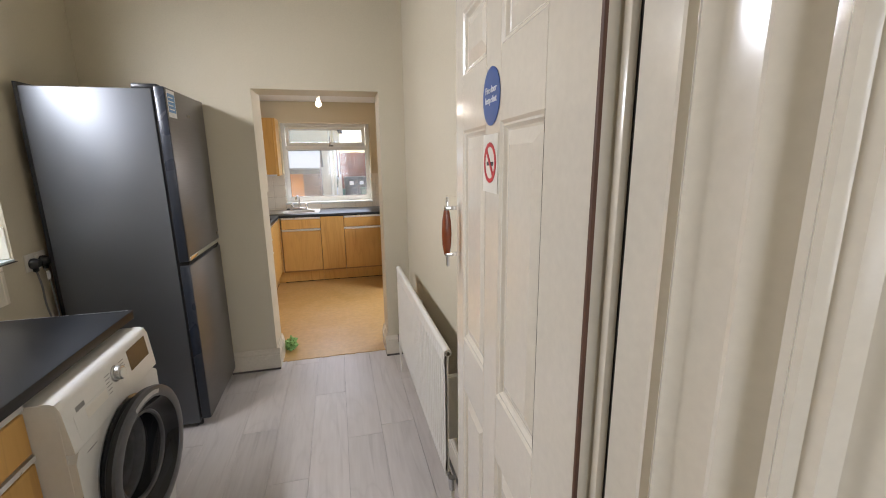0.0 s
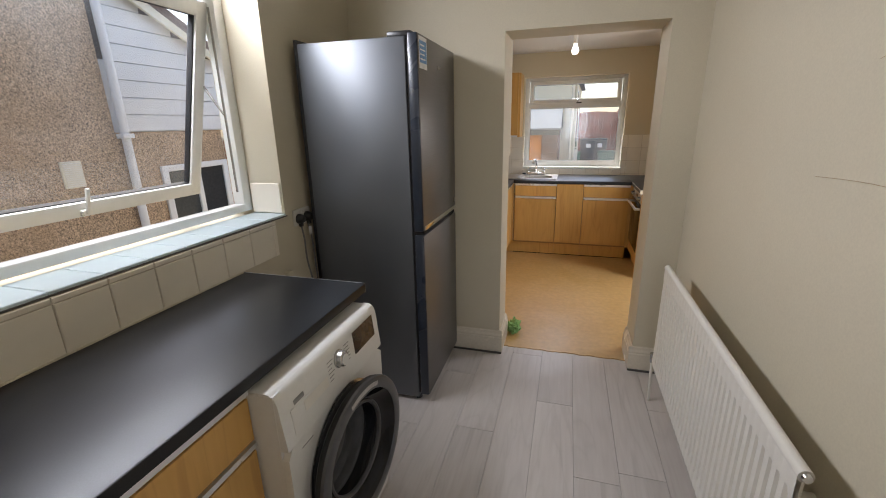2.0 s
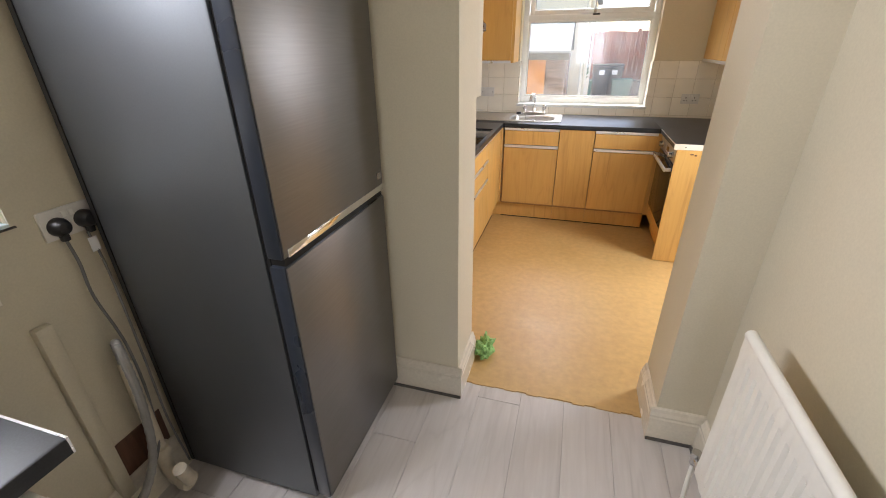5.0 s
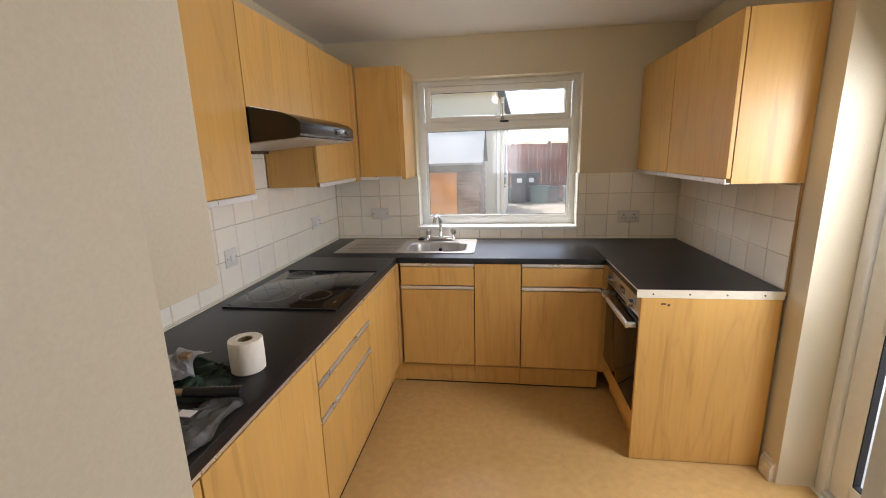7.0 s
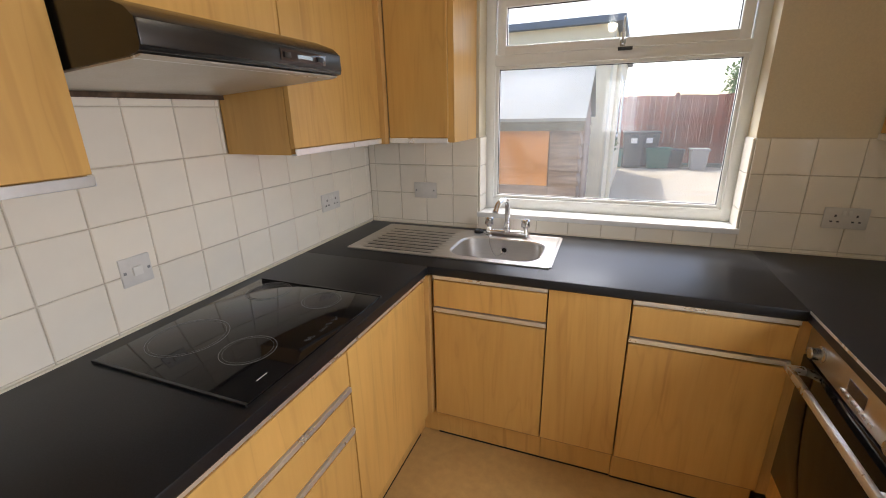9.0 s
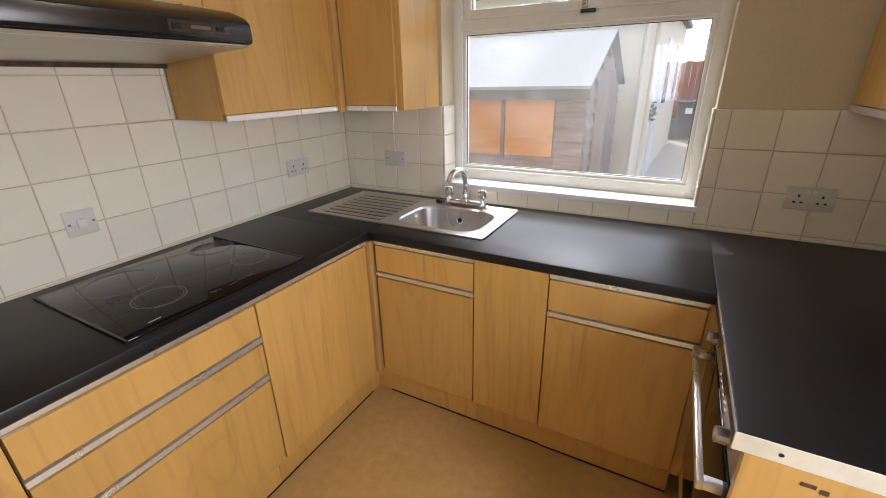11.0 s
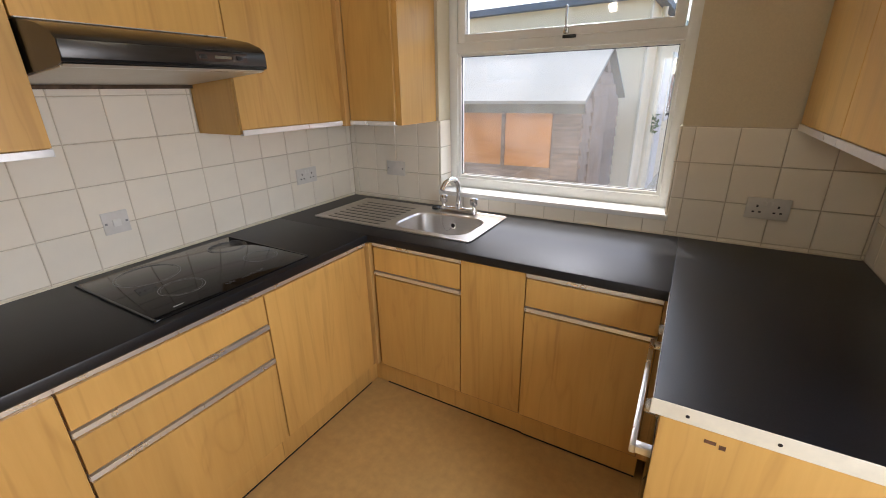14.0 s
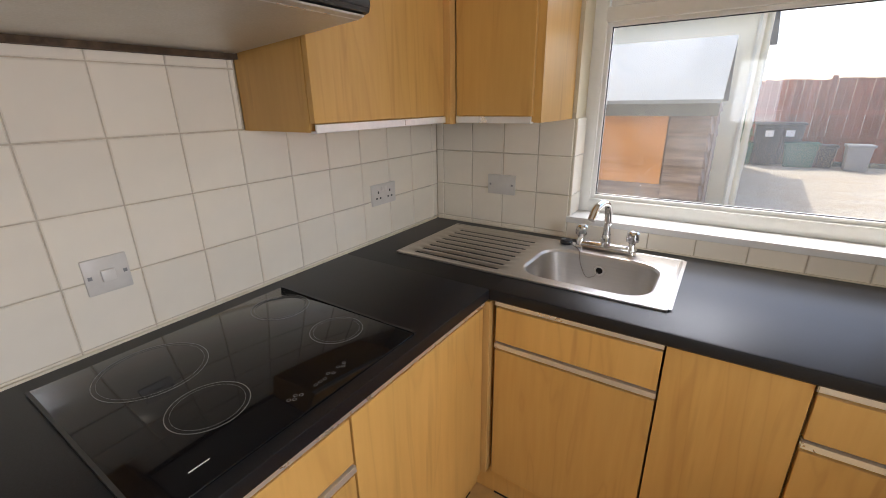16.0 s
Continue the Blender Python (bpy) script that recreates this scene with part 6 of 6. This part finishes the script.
sh = thing("shed", (-1.9, 8.9, GZ), "weathered wooden shed with boarded windows and a pale felt roof", "shed")
SX, SYF = -0.455, 8.10
core = part("frame", B((-3.4, SX - 0.02, SYF + 0.03, 10.0, GZ, 1.42)), "old_board", sh)
bm = bmesh.new()
gab = [Vector((SX - 0.02, SYF + 0.03, 1.42)), Vector((SX - 0.02, 9.98, 1.42)), Vector((SX - 0.02, 9.05, 1.84))]
extrude_profile(bm, gab, (0, 0, 0), (-2.9, 0, 0))
part("gable", bm, "old_board", sh, smooth=False)
for y0, z0, y1, z1 in ((SYF - 0.14, 1.415, 9.05, 1.90), (10.12, 1.415, 9.05, 1.90)):
    bm = bmesh.new()
    extrude_profile(bm, [Vector((SX + 0.05, y0, z0)), Vector((SX + 0.05, y1, z1)), Vector((SX + 0.05, y1, z1 + 0.025)), Vector((SX + 0.05, y0, z0 + 0.025))], (0, 0, 0), (-3.1, 0, 0))
    part("roof", bm, "felt", sh, "pale grey felt roof", False)
part("fascia", B((-3.45, SX + 0.04, SYF - 0.115, SYF - 0.09, 1.335, 1.425)), "fascia", sh, "mossy fascia board")
for k in range(9):
    z = 1.345 - 0.118 * (k + 1)
    bm = bmesh.new()
    extrude_profile(bm, [Vector((-0.70, SYF + 0.03, z)), Vector((-0.70, SYF - 0.022, z)), Vector((-0.70, SYF + 0.016, z + 0.125)), Vector((-0.70, SYF + 0.03, z + 0.125))], (0, 0, 0), (0.245 + SX + 0.455, 0, 0))
    part("board", bm, "old_board", core, smooth=False)
for k in range(16):
    z = GZ + 0.01 + 0.118 * k
    rise = max(0.0, z + 0.118 - 1.42) / 0.42 * 0.95
    ya, yb = SYF + 0.02 + rise, 9.99 - rise * 0.98
    if yb - ya < 0.15:
        break
    bm = bmesh.new()
    extrude_profile(bm, [Vector((SX - 0.02, ya, z)), Vector((SX + 0.020, ya, z)), Vector((SX - 0.006, ya, z + 0.125)), Vector((SX - 0.02, ya, z + 0.125))], (0, ya, 0), (0, yb, 0))
    part("board", bm, "old_board", core, smooth=False)
part("shed_door", B((SX - 0.005, SX + 0.026, 8.45, 9.10, GZ + 0.05, 1.46), bevel=0.004), "old_board", sh)
for a, b in ((-1.155, -0.712), (-1.62, -1.195), (-2.1, -1.66)):
    part("boarded_window", B((a, b, SYF - 0.004, SYF + 0.02, 0.845, 1.345)), "ply", sh, "orange plywood boarding")
part("mullion", B((-1.19, -1.158, SYF - 0.02, SYF + 0.02, 0.80, 1.345), (-1.655, -1.625, SYF - 0.02, SYF + 0.02, 0.80, 1.345)), "old_board", sh)
part("lower_boarding", B((-2.2, -0.70, SYF - 0.004, SYF + 0.02, GZ, 0.842)), "old_board", sh)

ob_ = thing("outbuilding", (-0.27, 10.4, GZ), "long cream rendered outbuilding with a flat dark-edged roof", "outbuilding")
ob_.rotation_euler.z = radians(-2.9)
part("wall", B((-5.0, -0.27, 10.4, 16.9, GZ, 2.52)), "render", ob_)
part("end_cladding", B((-5.0, -0.28, 10.37, 10.40, GZ, 2.52)), "render", ob_, "cream rendered end wall")
part("roof", B((-5.2, -0.15, 10.25, 17.0, 2.52, 2.60)), "slate", ob_, "slate grey flat roof edge")
part("corner_trim", B((-0.275, -0.250, 10.36, 10.44, GZ, 2.5)), "cream_edge", ob_)
for y in (13.2, 15.2):
    w = part("window", B((-0.272, -0.245, y, y + 0.85, 0.95, 2.1)), "board_white", ob_, "white framed window")
    part("pane", B((-0.246, -0.241, y + 0.08, y + 0.77, 1.03, 2.02)), "dark_glass", w)
part("door", B((-0.272, -0.242, 12.2, 12.85, GZ, 1.95)), "board_white", ob_, "white side door")
bm = bmesh.new()
tube(bm, [(-0.20, 11.0, GZ), (-0.20, 11.0, 2.5)], 0.035, 10, 1)
part("downpipe", bm, "cream_edge", ob_)
bm = bmesh.new()
rl = random.Random(5)
for k in range(60):
    c = Vector((-0.17 + rl.uniform(-0.07, 0.07), 11.65 + rl.uniform(-0.15, 0.15), 1.02 + rl.uniform(-0.14, 0.12)))
    d = Vector((rl.uniform(-1, 1), rl.uniform(-1, 1), rl.uniform(-1, 1))).normalized() * 0.05
    e = d.cross(Vector((0.3, 0.5, 0.8))).normalized() * 0.02
    bm.faces.new([bm.verts.new(c + v) for v in (-d, e, d, -e)])
tube(bm, [(-0.20, 11.65, 1.1), (-0.22, 11.66, 1.6)], 0.008, 6, 1)
solo("hanging_plant", bm, "leaf", (-0.2, 11.65, 1.1), "small green hanging plant on the outbuilding wall", "plant", smooth=False)

fe = thing("fence", (2.0, 18.15, GZ), "tall red-brown timber fence with cross battens", "fence")
for k in range(64):
    x = -1.2 + k * 0.152
    part("board", B((x, x + 0.146, 18.15 + 0.012 * (k % 2), 18.175 + 0.012 * (k % 2), GZ, 1.83 + random.uniform(-0.02, 0.02))), "fence", fe, smooth=False)
for z in (0.45, 1.05):
    part("rail", B((-1.2, 8.5, 18.11, 18.15, z, z + 0.09)), "fence", fe)
part("brace", B((1.4, 1.5, 18.10, 18.14, 0.2, 1.9), bevel=0.004), "fence", fe)
part("kerb", B((-1.2, 8.5, 17.86, 17.98, GZ, GZ + 0.10)), "fascia", fe)
for k in range(5):
    y = 17.6 - k * 3.0
    part("side_panel", B((6.2, 6.25, y - 2.95, y, GZ, 1.8)), "fence", fe)


def wheelie_bin(x, y, label):
    t = thing("wheelie_bin", (x, y, GZ), label, "bin", "bins by the fence")
    bm = bmesh.new()
    vs = box(bm, x - 0.27, x + 0.27, y - 0.30, y + 0.30, GZ + 0.02, GZ + 0.93, 0.03)
    for v in bm.verts:
        f = 0.80 + 0.2 * (v.co.z - GZ) / 0.95
        v.co.x, v.co.y = x + (v.co.x - x) * f, y + (v.co.y - y) * f
    part("body", bm, "bin", t)
    lid = part("lid", B((x - 0.29, x + 0.29, y - 0.34, y + 0.34, GZ + 0.935, GZ + 0.985), bevel=0.02), "bin", t)
    part("bin_handle", B((x - 0.2, x + 0.2, y + 0.34, y + 0.39, GZ + 0.93, GZ + 0.96), bevel=0.01), "bin", lid)
    part("label", B((x - 0.07, x + 0.09, y - 0.302, y - 0.292, GZ + 0.68, GZ + 0.82)), "white_print", t)
    for s in (-0.2, 0.2):
        bm = bmesh.new()
        disc(bm, (x + s - 0.03, y + 0.24, GZ + 0.1), (1, 0, 0), 0.1, 0.1, 0.06, 18)
        part("wheel", bm, "bin", t)


def crate(x, y, w, h, mat, label, name="recycling_box"):
    t = thing(name, (x, y, GZ), label, "box", "bins by the fence")
    bm = bmesh.new()
    box(bm, x - w / 2, x + w / 2, y - 0.2, y + 0.2, GZ, GZ + h, 0.025)
    for v in bm.verts:
        f = 0.86 + 0.14 * (v.co.z - GZ) / h
        v.co.x, v.co.y = x + (v.co.x - x) * f, y + (v.co.y - y) * f
    part("body", bm, mat, t)
    part("rim", B((x - w / 2 - 0.02, x + w / 2 + 0.02, y - 0.22, y + 0.22, GZ + h - 0.05, GZ + h + 0.01), bevel=0.015), mat, t)


wheelie_bin(0.42, 17.55, "black wheelie bin with a white label by the fence")
wheelie_bin(0.82, 17.75, "black wheelie bin standing behind the other bin")
crate(-0.02, 17.6, 0.42, 0.5, "bin_green", "green plastic box by the fence")
crate(1.08, 17.5, 0.62, 0.55, "bin_green", "green recycling box by the fence")
crate(1.52, 17.6, 0.40, 0.5, "bin", "dark grey plastic box by the fence")
crate(2.05, 17.3, 0.42, 0.55, "tub", "pale grey plastic tub on the gravel", "plastic_tub")

# trees beyond the fence
def tree(x, y, h, seed, label):
    t = thing("tree", (x, y, GZ), label, "tree", "trees beyond the fence")
    r = random.Random(seed)
    bm = bmesh.new()
    top = Vector((x, y, GZ + h * 0.55))
    tube(bm, [(x, y, GZ), (x + 0.1, y, GZ + h * 0.3), top], 0.16, 10)
    for k in range(7):
        a = r.uniform(0, 6.28)
        tube(bm, [top - Vector((0, 0, h * 0.15 * r.random())), top + Vector((math.cos(a) * h * 0.15, math.sin(a) * h * 0.15, h * 0.15)), top + Vector((math.cos(a) * h * 0.26, math.sin(a) * h * 0.26, h * 0.22))], 0.05, 6)
    part("trunk", bm, "trunk", t)
    verts, faces = [], []
    for k in range(70):
        a, e, q_ = r.uniform(0, 6.28), r.uniform(-0.5, 1.4), r.random() ** 0.5
        c = Vector((x, y, GZ + h * 0.68)) + Vector((math.cos(a) * math.cos(e), math.sin(a) * math.cos(e), math.sin(e) * 0.8)) * h * 0.33 * q_
        for j in range(46):
            p = c + Vector((r.gauss(0, 1), r.gauss(0, 1), r.gauss(0, 1))) * h * 0.055
            d = Vector((r.uniform(-1, 1), r.uniform(-1, 1), r.uniform(-1, 1))).normalized() * 0.11
            s = d.cross(Vector((r.uniform(-1, 1), r.uniform(-1, 1), r.uniform(-1, 1)))).normalized() * 0.05
            i = len(verts)
            verts += [p - d, p + s, p + d, p - s]
            faces.append((i, i + 1, i + 2, i + 3))
    me = bpy.data.meshes.new("crown")
    me.from_pydata([v - ORIGIN[t] for v in verts], [], faces)
    me.materials.append(M["leaf"])
    cr = new("crown", me)
    cr.parent = t


tree(5.5, 27.0, 3.7, 2, "leafy green tree beyond the fence")
tree(7.2, 29.0, 4.2, 3, "leafy green tree beyond the fence")

# ---- neighbour's house seen from the utility room window ----
NX = -4.20
nb = thing("neighbour_house", (-6.5, 2.0, GZ), "neighbouring house with brown pebble-dash walls and white cladding", "house")
wl = part("wall", B((-9.0, NX, -5.0, 3.62, GZ, 4.4), (-9.0, NX, 3.62, 4.86, GZ, 1.535)), "pebble", nb, "brown pebble-dash wall")
bk = part("corner", B((-9.0, NX + 0.004, 4.86, 5.09, GZ, 1.45)), "grout", nb, "red brick quoin")
BR = bpy.data.meshes.new("brick")
bm = B((-0.005, 0.02, -0.107, 0.107, 0.0, 0.065))
bmesh.ops.recalc_face_normals(bm, faces=bm.faces)
bm.to_mesh(BR)
bm.free()
BR.materials.append(M["brick"])
for k in range(20):
    o = new("brick", BR)
    o.parent = bk
    o.location = Vector((NX, 4.975, GZ + 0.005 + k * 0.076)) - ORIGIN[bk]
for k in range(9):
    z = 1.545 + k * 0.150
    if z > 2.80:
        break
    y1 = min(5.25, 5.25 - max(0, (z + 0.15 - 2.18)) * 2.05)
    part("cladding_board", B((NX - 0.05, NX + 0.016, 3.72, y1, z, z + 0.143)), "board_white", nb, smooth=False)
part("upper_wall", B((-9.0, NX - 0.02, 3.62, 5.10, 1.535, 2.15)), "board_white", nb)
bm = bmesh.new()
extrude_profile(bm, [Vector((NX + 0.10, 3.60, 2.92)), Vector((NX + 0.10, 5.45, 2.06)), Vector((NX + 0.10, 5.45, 2.14)), Vector((NX + 0.10, 3.60, 3.02))], (0, 0, 0), (-4.5, 0, 0))
part("lean_roof", bm, "roof_tile", nb, "brown tiled lean-to roof", False)
bm = bmesh.new()
extrude_profile(bm, [Vector((NX + 0.105, 3.60, 2.83)), Vector((NX + 0.105, 5.42, 1.985)), Vector((NX + 0.105, 5.42, 2.06)), Vector((NX + 0.105, 3.60, 2.92))], (0, 0, 0), (-0.03, 0, 0))
part("barge_board", bm, "cream_edge", nb, smooth=False)
bm = bmesh.new()
tube(bm, [(NX + 0.05, 3.675, GZ), (NX + 0.05, 3.675, 3.6)], 0.036, 12, 1)
part("downpipe", bm, "board_white", nb, "white downpipe")
part("pipe_bracket", B((NX + 0.005, NX + 0.095, 3.622, 3.728, 1.485, 1.525), bevel=0.004), "board_white", nb)
v = part("air_vent", B((NX, NX + 0.02, 3.107, 3.266, 1.104, 1.32), bevel=0.004), "cream_edge", nb, "cream louvred air vent")
for k in range(12):
    part("louvre", B((NX + 0.0195, NX + 0.027, 3.122, 3.251, 1.116 + k * 0.0165, 1.124 + k * 0.0165)), "plastic", v)
for y0, y1, z0, z1 in ((3.985, 4.855, 0.50, 1.20), (1.10, 2.46, 0.45, 1.37)):
    w = part("window", B((NX, NX + 0.03, y0, y0 + 0.07, z0, z1), (NX, NX + 0.03, y1 - 0.07, y1, z0, z1), (NX, NX + 0.0295, y0 + 0.05, y1 - 0.05, z0, z0 + 0.07), (NX, NX + 0.0295, y0 + 0.05, y1 - 0.05, z1 - 0.06, z1), (NX, NX + 0.029, (y0 + y1) / 2 - 0.03, (y0 + y1) / 2 + 0.03, z0 + 0.05, z1 - 0.05), bevel=0.004), "board_white", nb, "white framed window")
    part("pane", B((NX + 0.001, NX + 0.008, y0 + 0.06, y1 - 0.06, z0 + 0.06, z1 - 0.05)), "dark_glass", w)

# ---- unseen house roof, its eaves added to cut the sun on the utility sill ----
setting("roof", B((-2.36, 1.5, -1.9, 3.8, 2.92, 3.02), (-2.36, -2.33, -1.9, 3.8, 2.62, 2.92), (-2.33, -1.96, -1.9, 3.8, 2.62, 2.64)), "fascia", "unseen house roof with eaves that block sun from the sill", "roof")

# ---- laminate planks ----
PL = {}
PW = 0.2005
rp = random.Random(11)
for k in range(-8, 6):
    x0, x1 = -0.362 + k * PW, -0.362 + (k + 1) * PW
    x0, x1 = max(x0, LEFT1 + 0.001), min(x1, RIGHT1 - 0.002)
    if x1 - x0 < 0.02:
        continue
    joint = {0: 2.83, 1: 3.6, 2: 2.39, 3: 2.9, -1: 3.33, -2: 2.51, -3: 3.0}.get(k, 2.0 + rp.random())
    ys = sorted(joint - 1.285 * j for j in range(-1, 5))
    for a, b in zip(ys, ys[1:]):
        a, b = max(a, -1.58), min(b, 3.412)
        if b - a < 0.03:
            continue
        key = (round(x1 - x0, 3), round(b - a, 3))
        if key not in PL:
            bm = B((-key[0] / 2 + 0.0008, key[0] / 2 - 0.0008, -key[1] / 2 + 0.0008, key[1] / 2 - 0.0008, -0.0095, 0.0), bevel=0.0010, seg=1)
            PL[key] = finish("plank", bm, "plank", False)
        o = new("plank", PL[key])
        o.parent = floor1
        o.location = ((x0 + x1) / 2, (a + b) / 2, 0.0)
